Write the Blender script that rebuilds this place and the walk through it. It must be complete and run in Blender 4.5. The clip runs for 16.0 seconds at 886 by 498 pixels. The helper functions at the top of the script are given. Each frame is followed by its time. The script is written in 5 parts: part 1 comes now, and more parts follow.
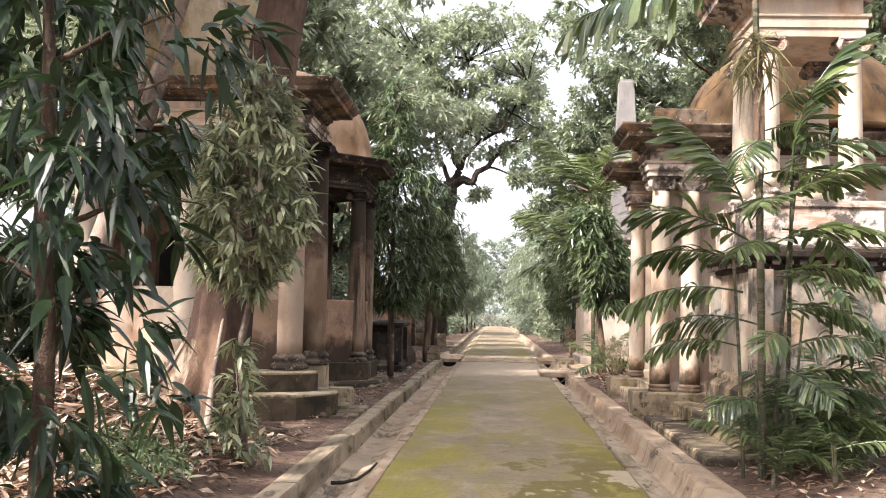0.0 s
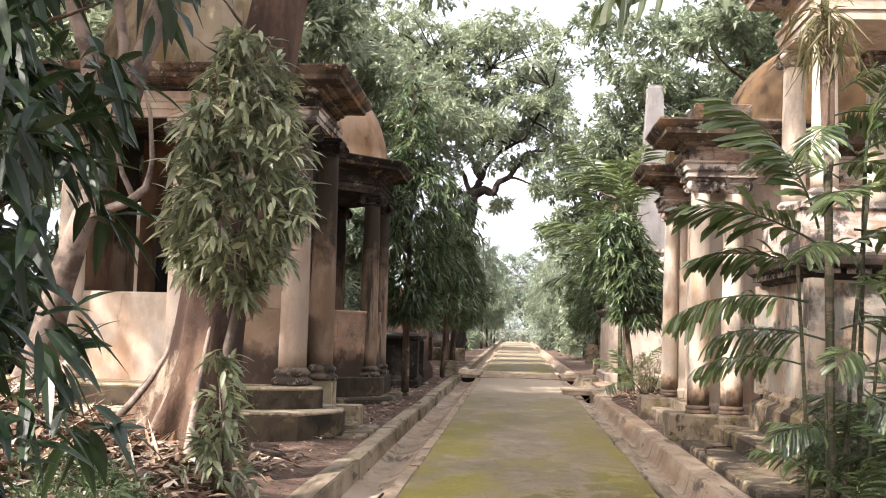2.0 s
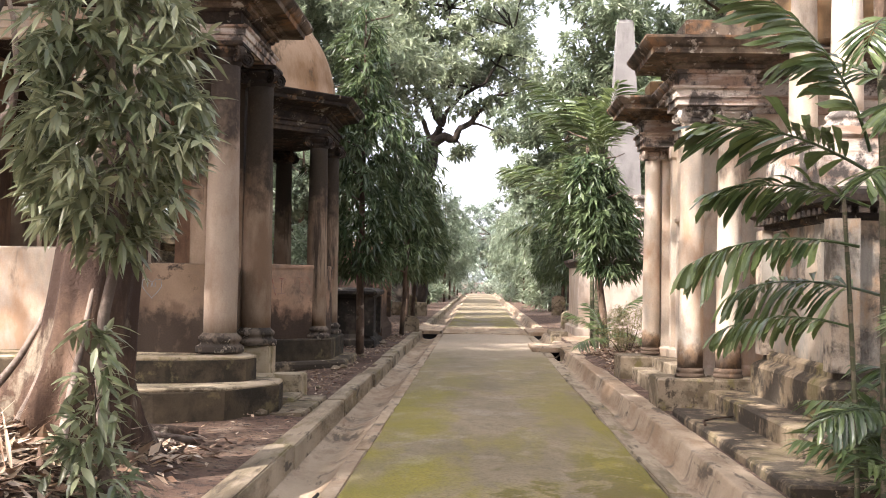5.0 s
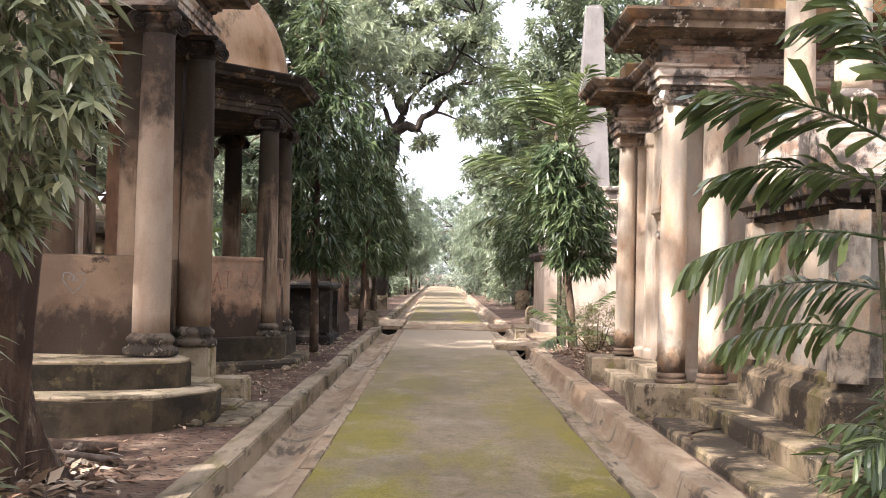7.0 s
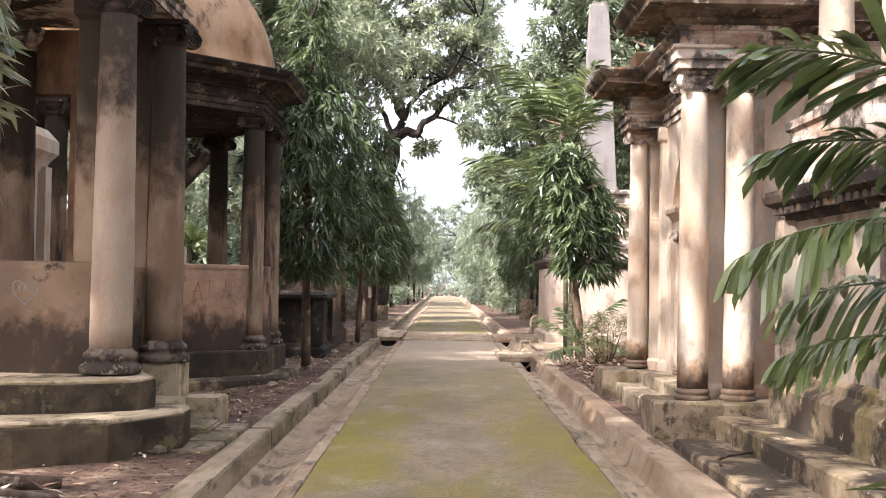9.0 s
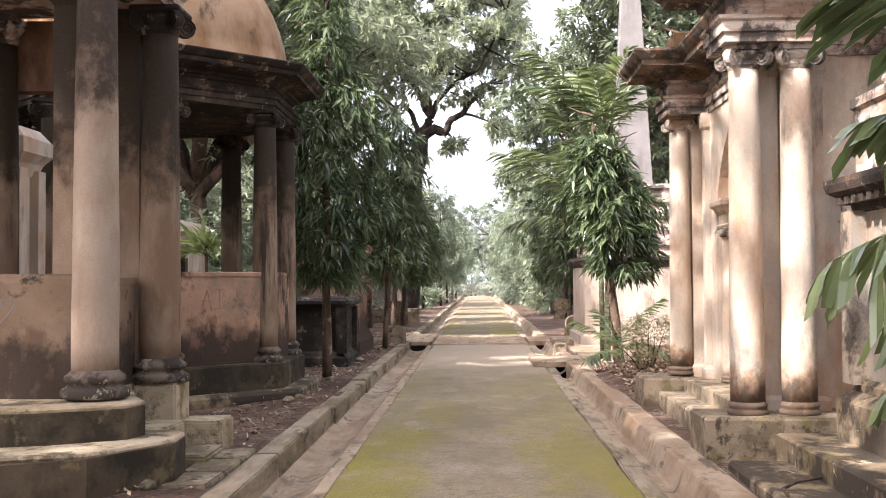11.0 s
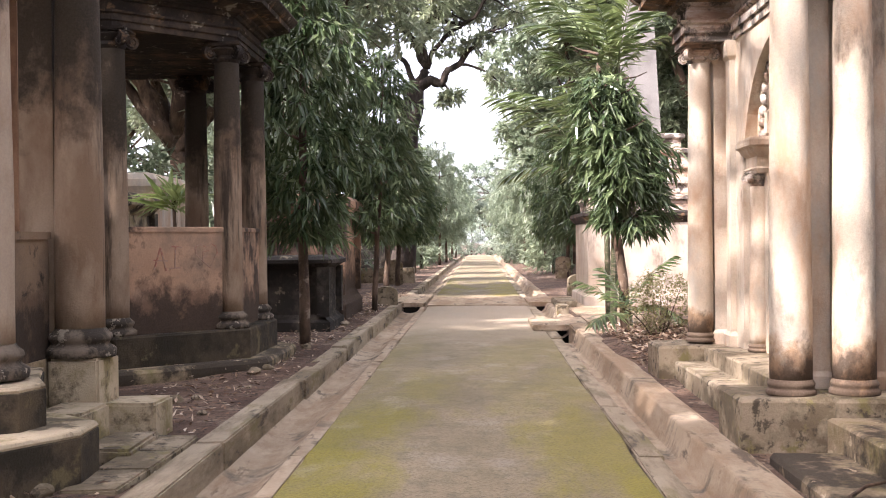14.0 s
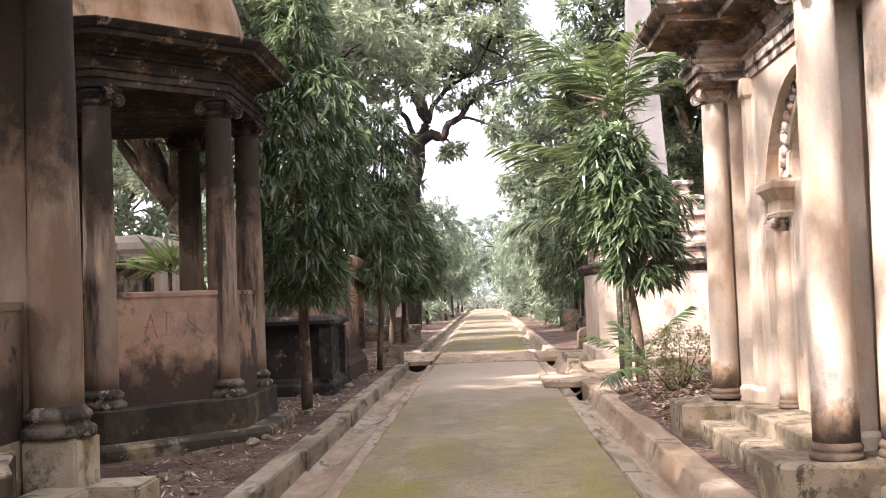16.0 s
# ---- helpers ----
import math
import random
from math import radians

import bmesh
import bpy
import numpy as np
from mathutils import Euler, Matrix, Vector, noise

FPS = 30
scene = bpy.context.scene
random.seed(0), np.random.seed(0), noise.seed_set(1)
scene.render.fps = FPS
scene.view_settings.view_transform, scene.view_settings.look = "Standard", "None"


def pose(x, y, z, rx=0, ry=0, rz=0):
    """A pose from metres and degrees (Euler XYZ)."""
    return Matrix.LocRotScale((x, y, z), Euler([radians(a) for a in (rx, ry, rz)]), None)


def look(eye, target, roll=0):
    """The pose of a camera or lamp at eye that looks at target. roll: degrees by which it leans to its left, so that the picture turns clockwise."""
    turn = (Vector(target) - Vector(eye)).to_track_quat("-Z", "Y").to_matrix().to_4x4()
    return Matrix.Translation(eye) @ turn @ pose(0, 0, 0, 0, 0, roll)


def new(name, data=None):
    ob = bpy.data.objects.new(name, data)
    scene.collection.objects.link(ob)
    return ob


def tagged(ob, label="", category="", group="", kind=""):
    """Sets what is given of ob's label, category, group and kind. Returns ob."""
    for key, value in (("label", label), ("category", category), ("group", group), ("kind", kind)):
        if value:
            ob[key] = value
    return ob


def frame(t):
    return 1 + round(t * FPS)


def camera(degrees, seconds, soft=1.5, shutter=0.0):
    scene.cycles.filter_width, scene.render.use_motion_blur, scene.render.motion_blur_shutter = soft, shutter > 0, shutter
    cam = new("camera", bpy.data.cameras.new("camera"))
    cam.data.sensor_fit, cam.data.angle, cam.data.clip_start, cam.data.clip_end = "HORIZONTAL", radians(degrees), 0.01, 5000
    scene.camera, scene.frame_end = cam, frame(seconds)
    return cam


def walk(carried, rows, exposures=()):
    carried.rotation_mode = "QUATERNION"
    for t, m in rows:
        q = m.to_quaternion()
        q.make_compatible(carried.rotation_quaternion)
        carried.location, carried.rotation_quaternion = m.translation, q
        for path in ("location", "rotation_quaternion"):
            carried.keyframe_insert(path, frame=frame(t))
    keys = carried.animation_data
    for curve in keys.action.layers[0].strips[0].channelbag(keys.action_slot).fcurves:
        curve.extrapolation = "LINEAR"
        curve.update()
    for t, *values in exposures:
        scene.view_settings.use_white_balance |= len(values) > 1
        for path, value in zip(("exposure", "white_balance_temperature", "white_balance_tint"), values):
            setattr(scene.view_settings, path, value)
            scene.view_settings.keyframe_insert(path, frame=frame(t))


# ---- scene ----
cam = camera(44.6, 16.0, 1.0)
PATH = [
    (0, (-0.158, -0.686, 1.559), (-0.257, 1.308, 1.676), 1.2),
    (0.5, (-0.161, -0.386, 1.516), (-0.296, 1.607, 1.623), 1.4),
    (1, (-0.181, -0.03, 1.533), (-0.322, 1.96, 1.674), 1.8),
    (1.5, (-0.201, 0.283, 1.538), (-0.337, 2.274, 1.66), 1.7),
    (2, (-0.198, 0.657, 1.519), (-0.335, 2.647, 1.662), 1.8),
    (2.5, (-0.202, 0.983, 1.548), (-0.331, 2.977, 1.646), 2.0),
    (3, (-0.207, 1.309, 1.541), (-0.327, 3.303, 1.627), 2.3),
    (3.5, (-0.21, 1.66, 1.535), (-0.305, 3.656, 1.628), 1.7),
    (4, (-0.221, 1.97, 1.545), (-0.299, 3.968, 1.599), 1.0),
    (4.2, (-0.215, 2.093, 1.558), (-0.29, 4.091, 1.604), 0.7),
    (6.3, (-0.235, 3.495, 1.546), (-0.284, 5.492, 1.652), 1.6),
    (6.5, (-0.225, 3.567, 1.551), (-0.303, 5.562, 1.663), 1.1),
    (7, (-0.218, 3.857, 1.586), (-0.214, 5.857, 1.63), 1.3),
    (7.5, (-0.185, 4.172, 1.57), (-0.164, 6.171, 1.655), 1.0),
    (8, (-0.156, 4.413, 1.572), (-0.163, 6.411, 1.666), 1.1),
    (8.5, (-0.138, 4.696, 1.586), (-0.159, 6.695, 1.658), 1.0),
    (9, (-0.128, 4.995, 1.553), (-0.132, 6.994, 1.615), 0.9),
    (9.2, (-0.159, 5.111, 1.555), (-0.16, 7.111, 1.604), 1.0),
    (11.3, (0.006, 6.238, 1.613), (-0.069, 8.236, 1.675), -0.5),
    (11.5, (0.024, 6.366, 1.603), (-0.051, 8.364, 1.655), -0.7),
    (12, (0.055, 6.661, 1.591), (-0.003, 8.659, 1.638), -1.5),
    (12.5, (0.041, 6.922, 1.566), (-0.011, 8.921, 1.601), -2.1),
    (13, (0.074, 7.214, 1.539), (0.02, 9.213, 1.564), -2.2),
    (13.5, (0.135, 7.478, 1.532), (0.073, 9.477, 1.568), -1.3),
    (14, (0.099, 7.755, 1.563), (0.029, 9.754, 1.549), -0.5),
    (14.5, (0.072, 7.991, 1.552), (0.025, 9.99, 1.548), 0.4),
    (15, (0.125, 8.205, 1.593), (0.053, 10.203, 1.622), 0.6),
    (15.5, (0.093, 8.315, 1.608), (0.049, 10.313, 1.676), -2.8),
    (16, (0.075, 8.388, 1.594), (-0.002, 10.384, 1.681), -2.1),
]
walk(cam, [(t, look(eye, target, roll)) for t, eye, target, roll in PATH], [(0, 2.60, 6200, 17), (7, 2.66, 6100, 18), (12, 2.83, 6080, 21), (16, 2.86, 6080, 22)])

# ---- light ----
SUN = Vector((-0.72, -0.58, 0.86)).normalized()
world = bpy.data.worlds.new("sky")
scene.world = world
world.use_nodes = True
wn = world.node_tree.nodes
sky = wn.new("ShaderNodeTexSky")
sky.sky_type, sky.sun_disc = "NISHITA", False
sky.sun_elevation = math.asin(SUN.z)
sky.sun_rotation = math.atan2(SUN.x, SUN.y)
sky.air_density, sky.dust_density, sky.ozone_density = 0.4, 10.0, 0.5
wn["Background"].inputs["Strength"].default_value = 0.05
world.node_tree.links.new(sky.outputs["Color"], wn["Background"].inputs["Color"])
haze = wn.new("ShaderNodeBackground")
haze.inputs["Color"].default_value, haze.inputs["Strength"].default_value = (0.97, 0.99, 1.0, 1), 0.29
total = wn.new("ShaderNodeAddShader")
world.node_tree.links.new(wn["Background"].outputs[0], total.inputs[0])
world.node_tree.links.new(haze.outputs[0], total.inputs[1])
world.node_tree.links.new(total.outputs[0], wn["World Output"].inputs["Surface"])
sun = new("sun", bpy.data.lights.new("sun", "SUN"))
sun.data.energy, sun.data.angle, sun.data.color = 2.0, radians(0.9), (1.0, 0.93, 0.82)
sun.matrix_world = look(SUN * 50, (0, 0, 0))


# ---- materials ----
def ramp(nt, fac, stops):
    n = nt.nodes.new("ShaderNodeValToRGB")
    while len(n.color_ramp.elements) < len(stops):
        n.color_ramp.elements.new(0.5)
    for e, (p, c) in zip(n.color_ramp.elements, stops):
        e.position, e.color = p, (c, c, c, 1) if isinstance(c, (int, float)) else (*c, 1)
    nt.links.new(fac, n.inputs["Fac"])
    return n.outputs["Color"]


def tex(nt, coord, scale, detail=6, rough=0.6, stretch=(1, 1, 1), distort=0.0):
    m = nt.nodes.new("ShaderNodeMapping")
    m.inputs["Scale"].default_value = stretch
    nt.links.new(coord, m.inputs["Vector"])
    n = nt.nodes.new("ShaderNodeTexNoise")
    n.inputs["Scale"].default_value, n.inputs["Detail"].default_value = scale, detail
    n.inputs["Roughness"].default_value, n.inputs["Distortion"].default_value = rough, distort
    nt.links.new(m.outputs["Vector"], n.inputs["Vector"])
    return n.outputs["Fac"]


def mix(nt, fac, a, b):
    n = nt.nodes.new("ShaderNodeMix")
    n.data_type = "RGBA"
    for v, k in ((fac, 0), (a, 6), (b, 7)):
        if isinstance(v, tuple):
            n.inputs[k].default_value = (*v, 1)
        elif isinstance(v, (int, float)):
            n.inputs[k].default_value = v
        else:
            nt.links.new(v, n.inputs[k])
    return n.outputs[2]


def blank(name, rough=0.85):
    m = bpy.data.materials.new(name)
    m.use_nodes = True
    nt = m.node_tree
    b = nt.nodes["Principled BSDF"]
    b.inputs["Roughness"].default_value = rough
    b.inputs["Specular IOR Level"].default_value = 0.3
    geo = nt.nodes.new("ShaderNodeNewGeometry")
    return m, nt, b, geo


def bump(nt, b, h, strength, dist=0.02):
    n = nt.nodes.new("ShaderNodeBump")
    n.inputs["Strength"].default_value, n.inputs["Distance"].default_value = strength, dist
    nt.links.new(h, n.inputs["Height"])
    nt.links.new(n.outputs["Normal"], b.inputs["Normal"])


def weathered(name, a, c, layers, rough=0.9, bumpy=0.35, grain=60, base_scale=1.6, damp_shade=None):
    """Base mottling between a and c; layers: (colour, scale, stretch, low, high) stains over it."""
    m, nt, b, geo = blank(name, rough)
    p = geo.outputs["Position"]
    col = mix(nt, ramp(nt, tex(nt, p, base_scale), ((0.35, 0.0), (0.65, 1.0))), a, c)
    for colour, scale, stretch, low, high in layers:
        f = ramp(nt, tex(nt, p, scale, 11, 0.68, stretch, 0.1), ((low - 0.05, 0.0), (high - 0.10, 1.0)))
        col = mix(nt, f, col, colour)
    if damp_shade:
        # rising-dampness blotches, an uneven, broken rusty tide line; low above high darkens downwards
        low, high, rust, mould_colour = damp_shade
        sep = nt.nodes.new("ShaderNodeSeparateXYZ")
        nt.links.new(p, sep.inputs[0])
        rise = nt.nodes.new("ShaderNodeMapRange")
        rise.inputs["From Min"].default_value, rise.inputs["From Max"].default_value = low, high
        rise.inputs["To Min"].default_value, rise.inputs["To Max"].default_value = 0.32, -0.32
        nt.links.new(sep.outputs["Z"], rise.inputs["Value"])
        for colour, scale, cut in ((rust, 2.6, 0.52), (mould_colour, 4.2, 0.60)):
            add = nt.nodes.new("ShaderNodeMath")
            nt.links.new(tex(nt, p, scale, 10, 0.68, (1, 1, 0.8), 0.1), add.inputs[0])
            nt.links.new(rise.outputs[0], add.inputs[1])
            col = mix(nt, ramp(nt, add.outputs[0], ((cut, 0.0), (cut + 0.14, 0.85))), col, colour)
    g = tex(nt, p, grain, 5, 0.7)
    col = mix(nt, ramp(nt, g, ((0.3, 0.22), (0.6, 0.0))), col, tuple(v * 0.45 for v in a))
    nt.links.new(col, b.inputs["Base Color"])
    h = nt.nodes.new("ShaderNodeMath")
    h.operation = "ADD"
    nt.links.new(tex(nt, p, 9, 8, 0.65), h.inputs[0])
    nt.links.new(g, h.inputs[1])
    bump(nt, b, h.outputs[0], bumpy)
    return m


V = (1, 1, 0.42)
W1 = (1, 1, 1)
CREAM = weathered("cream_plaster", (0.488, 0.393, 0.294), (0.570, 0.491, 0.389), [((0.386, 0.250, 0.157), 1.5, V, 0.52, 0.74), ((0.386, 0.348, 0.290), 2.6, V, 0.53, 0.74), ((0.147, 0.116, 0.087), 2.2, V, 0.63, 0.80)])
CREAM_COL = weathered("cream_column_plaster", (0.488, 0.393, 0.294), (0.570, 0.491, 0.389), [((0.386, 0.250, 0.157), 1.5, V, 0.52, 0.74), ((0.386, 0.348, 0.290), 2.6, V, 0.53, 0.74), ((0.147, 0.116, 0.087), 2.2, V, 0.63, 0.80)], damp_shade=(0.55, 1.25, (0.239, 0.138, 0.070), (0.064, 0.046, 0.033)))
PINK = weathered("pink_plaster", (0.336, 0.205, 0.128), (0.400, 0.257, 0.167), [((0.216, 0.153, 0.108), 1.5, W1, 0.50, 0.72), ((0.040, 0.028, 0.021), 1.1, (1, 1, 0.8), 0.56, 0.68)], damp_shade=(0.7, 1.75, (0.136, 0.082, 0.052), (0.026, 0.019, 0.014)))
# dark column tops: real stain enlarged by painted shade under the roof
COLUMN = weathered("old_column_plaster", (0.305, 0.234, 0.173), (0.381, 0.305, 0.230), [((0.252, 0.178, 0.122), 2.2, V, 0.48, 0.7), ((0.053, 0.039, 0.028), 3.2, (1, 1, 0.09), 0.56, 0.72)], damp_shade=(3.5, 2.3, (0.105, 0.074, 0.051), (0.027, 0.020, 0.015)))
# darker copy for columns in shade, with their real black streaks
COLUMN_DK = weathered("stained_shaded_column", (0.239, 0.172, 0.116), (0.302, 0.228, 0.160), [((0.181, 0.118, 0.074), 2.2, V, 0.48, 0.7), ((0.042, 0.030, 0.021), 3.0, (1, 1, 0.10), 0.58, 0.72)], damp_shade=(3.1, 1.7, (0.076, 0.051, 0.032), (0.018, 0.014, 0.009)))
BASEM = weathered("worn_dark_base_mould", (0.12, 0.092, 0.066), (0.19, 0.15, 0.112), [((0.04, 0.032, 0.024), 3.0, W1, 0.48, 0.62), ((0.33, 0.28, 0.22), 6.0, W1, 0.64, 0.72)], bumpy=0.7)
# stained wall plaster with the trees' shade darkened into its colour
BROWNWALL = weathered("stained_shaded_plaster", (0.167, 0.114, 0.071), (0.218, 0.151, 0.099), [((0.139, 0.098, 0.067), 1.5, W1, 0.48, 0.7), ((0.033, 0.024, 0.017), 2.4, W1, 0.63, 0.74)], damp_shade=(0.85, 1.75, (0.095, 0.061, 0.039), (0.020, 0.014, 0.010)))
# riser stone: moisture stains, and shade of the fronts in its colour
RISER = weathered("damp_shaded_riser", (0.051, 0.038, 0.022), (0.085, 0.063, 0.038), [((0.025, 0.020, 0.013), 2.0, W1, 0.48, 0.66), ((0.128, 0.103, 0.052), 3.0, W1, 0.62, 0.74)], bumpy=0.6)
SCRATCH = weathered("pale_scratch", (0.180, 0.190, 0.200), (0.210, 0.220, 0.230), [((0.140, 0.130, 0.120), 9, W1, 0.5, 0.7)])
DOME_P = weathered("stained_pale_dome", (0.304, 0.246, 0.164), (0.384, 0.312, 0.216), [((0.200, 0.134, 0.059), 1.3, V, 0.5, 0.7), ((0.080, 0.063, 0.039), 2.0, V, 0.56, 0.72)], bumpy=0.4)
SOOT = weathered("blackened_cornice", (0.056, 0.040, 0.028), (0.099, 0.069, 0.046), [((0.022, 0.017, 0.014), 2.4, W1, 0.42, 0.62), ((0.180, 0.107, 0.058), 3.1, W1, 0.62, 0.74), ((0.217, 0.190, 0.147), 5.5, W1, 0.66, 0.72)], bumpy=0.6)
CORNICE_M = weathered("brown_weathered_cornice", (0.135, 0.10, 0.07), (0.24, 0.185, 0.135), [((0.05, 0.038, 0.028), 2.4, W1, 0.46, 0.66), ((0.27, 0.15, 0.075), 2.1, W1, 0.58, 0.74), ((0.40, 0.36, 0.30), 5.5, W1, 0.64, 0.72)], bumpy=0.6)
PALEWALL = weathered("pale_tomb_plaster", (0.37, 0.31, 0.25), (0.44, 0.375, 0.305), [((0.30, 0.225, 0.165), 1.2, V, 0.5, 0.74), ((0.20, 0.165, 0.13), 2.6, V, 0.6, 0.76)])
TRIM = weathered("pale_weathered_trim", (0.50, 0.43, 0.36), (0.60, 0.54, 0.47), [((0.30, 0.20, 0.14), 2.5, (0.4, 0.4, 2.0), 0.5, 0.68), ((0.07, 0.06, 0.052), 3.0, W1, 0.53, 0.66)], bumpy=0.5)
DOME = weathered("ochre_dome_plaster", (0.298, 0.187, 0.106), (0.337, 0.229, 0.143), [((0.194, 0.103, 0.042), 1.1, V, 0.5, 0.7), ((0.065, 0.049, 0.027), 2.0, V, 0.62, 0.76)], bumpy=0.4)
DOME_R = weathered("rusty_dome_plaster", (0.118, 0.064, 0.025), (0.146, 0.090, 0.039), [((0.055, 0.033, 0.014), 1.3, V, 0.48, 0.7), ((0.024, 0.020, 0.014), 2.5, V, 0.62, 0.74)], bumpy=0.4)
STEP = weathered("mossy_stone", (0.249, 0.191, 0.121), (0.359, 0.281, 0.184), [((0.145, 0.122, 0.040), 1.6, W1, 0.55, 0.75), ((0.046, 0.036, 0.025), 1.7, W1, 0.49, 0.64), ((0.487, 0.392, 0.269), 4.2, W1, 0.66, 0.74)], bumpy=0.6)
# tread stone: worn and mossy, paled as the lit top
TREAD = weathered("worn_lit_tread", (0.315, 0.254, 0.168), (0.441, 0.361, 0.250), [((0.200, 0.166, 0.073), 2.2, W1, 0.56, 0.74), ((0.105, 0.083, 0.052), 3.5, W1, 0.56, 0.70)], bumpy=0.5)
DARKSTONE = weathered("dark_stone", (0.043, 0.036, 0.027), (0.074, 0.061, 0.046), [((0.019, 0.016, 0.013), 2.0, W1, 0.45, 0.62), ((0.149, 0.121, 0.086), 5.0, W1, 0.66, 0.74)], bumpy=0.6)
LONG = (1, 0.22, 1)
GUTTER = weathered("gutter_concrete", (0.311, 0.238, 0.162), (0.403, 0.320, 0.227), [((0.252, 0.184, 0.121), 3.2, (1, 0.5, 0.35), 0.54, 0.72), ((0.109, 0.082, 0.055), 5.0, LONG, 0.61, 0.72), ((0.244, 0.168, 0.103), 1.6, LONG, 0.52, 0.7), ((0.10, 0.082, 0.06), 2.2, (1, 1, 0.5), 0.60, 0.78)], bumpy=0.5)
KERB_LINE = weathered("kerb_line_stone", (0.260, 0.207, 0.141), (0.353, 0.289, 0.207), [((0.160, 0.125, 0.079), 3.0, LONG, 0.52, 0.70), ((0.168, 0.137, 0.062), 4.0, LONG, 0.60, 0.74), ((0.084, 0.066, 0.045), 6.0, LONG, 0.62, 0.72)], bumpy=0.5)
KERB = weathered("kerb_stone", (0.243, 0.193, 0.129), (0.333, 0.272, 0.192), [((0.135, 0.105, 0.066), 2.4, W1, 0.5, 0.66), ((0.180, 0.151, 0.066), 3.3, W1, 0.62, 0.74), ((0.072, 0.057, 0.038), 7.0, W1, 0.60, 0.70)], bumpy=0.6)
SOIL = weathered("red_soil", (0.124, 0.075, 0.050), (0.186, 0.124, 0.084), [((0.074, 0.043, 0.029), 1.1, W1, 0.48, 0.68), ((0.248, 0.190, 0.137), 2.8, W1, 0.6, 0.74), ((0.037, 0.024, 0.017), 14, W1, 0.60, 0.66)], bumpy=0.9, grain=30)
def path_material():
    m, nt, b, geo = blank("mossy_path_concrete", 0.82)
    p = geo.outputs["Position"]
    col = mix(nt, ramp(nt, tex(nt, p, 0.9, 8, 0.65, (1, 0.5, 1)), ((0.38, 0.0), (0.62, 1.0))), (0.178, 0.140, 0.083), (0.265, 0.21, 0.136))
    col = mix(nt, ramp(nt, tex(nt, p, 5, 8, 0.7), ((0.5, 0.0), (0.68, 0.55))), col, (0.10, 0.082, 0.052))
    sep = nt.nodes.new("ShaderNodeSeparateXYZ")
    nt.links.new(p, sep.inputs[0])
    along = nt.nodes.new("ShaderNodeMath")
    along.operation = "DIVIDE"
    along.inputs[1].default_value = 60.0
    nt.links.new(sep.outputs["Y"], along.inputs[0])
    wild = nt.nodes.new("ShaderNodeMath")
    wild.operation = "MULTIPLY_ADD"
    wild.inputs[1].default_value = 0.12
    nt.links.new(tex(nt, p, 0.5, 4), wild.inputs[0])
    nt.links.new(along.outputs[0], wild.inputs[2])
    zone = ramp(nt, wild.outputs[0], ((0.0, 1.0), (0.30, 0.9), (0.37, 0.45), (0.50, 0.1), (0.64, 0.05), (0.72, 0.75), (0.86, 0.7), (1.0, 0.1)))
    away = nt.nodes.new("ShaderNodeMath")
    away.operation = "ABSOLUTE"
    nt.links.new(sep.outputs["X"], away.inputs[0])
    grown = nt.nodes.new("ShaderNodeMath")
    grown.operation = "MULTIPLY_ADD"
    grown.inputs[1].default_value = 0.13
    nt.links.new(away.outputs[0], grown.inputs[0])
    nt.links.new(tex(nt, p, 0.8, 9, 0.66, (1.3, 0.45, 1), 0.4), grown.inputs[2])
    moss = ramp(nt, grown.outputs[0], ((0.51, 0.0), (0.66, 1.0)))
    both = nt.nodes.new("ShaderNodeMath")
    both.operation = "MULTIPLY"
    nt.links.new(zone, both.inputs[0])
    nt.links.new(moss, both.inputs[1])
    green = mix(nt, tex(nt, p, 2.4, 6), (0.15, 0.133, 0.022), (0.28, 0.235, 0.03))
    col = mix(nt, both.outputs[0], col, green)
    bare = ramp(nt, wild.outputs[0], ((0.46, 0.0), (0.53, 0.8), (0.66, 0.85), (0.70, 0.0)))
    col = mix(nt, bare, col, (0.36, 0.29, 0.215))
    wet = ramp(nt, tex(nt, p, 1.7, 9, 0.6, (1, 0.6, 1)), ((0.55, 0.0), (0.68, 0.4)))
    col = mix(nt, wet, col, (0.36, 0.32, 0.26))
    # thick dark moss crust and bare scuffs near the drain at the near end
    edge = nt.nodes.new("ShaderNodeMath")
    edge.operation = "MULTIPLY_ADD"
    edge.inputs[1].default_value = 0.16
    nt.links.new(sep.outputs["X"], edge.inputs[0])
    nt.links.new(tex(nt, p, 1.5, 10, 0.62, (1, 0.6, 1), 0.3), edge.inputs[2])
    near = nt.nodes.new("ShaderNodeMapRange")
    near.inputs["From Min"].default_value, near.inputs["From Max"].default_value = 10.5, 13.5
    near.inputs["To Min"].default_value, near.inputs["To Max"].default_value = 1.0, 0.0
    nt.links.new(sep.outputs["Y"], near.inputs["Value"])
    for cut, wide, colour in ((0.57, 0.03, (0.115, 0.094, 0.012)), (0.68, 0.02, (0.38, 0.32, 0.225))):
        crust = nt.nodes.new("ShaderNodeMath")
        crust.operation = "MULTIPLY"
        nt.links.new(ramp(nt, edge.outputs[0], ((cut, 0.0), (cut + wide, 0.9))), crust.inputs[0])
        nt.links.new(near.outputs[0], crust.inputs[1])
        col = mix(nt, crust.outputs[0], col, colour)
    speck = ramp(nt, tex(nt, p, 46, 4, 0.75), ((0.34, 0.7), (0.53, 0.0)))
    col = mix(nt, speck, col, (0.07, 0.058, 0.03))
    nt.links.new(col, b.inputs["Base Color"])
    bump(nt, b, tex(nt, p, 24, 10, 0.75), 0.8, 0.014)
    return m


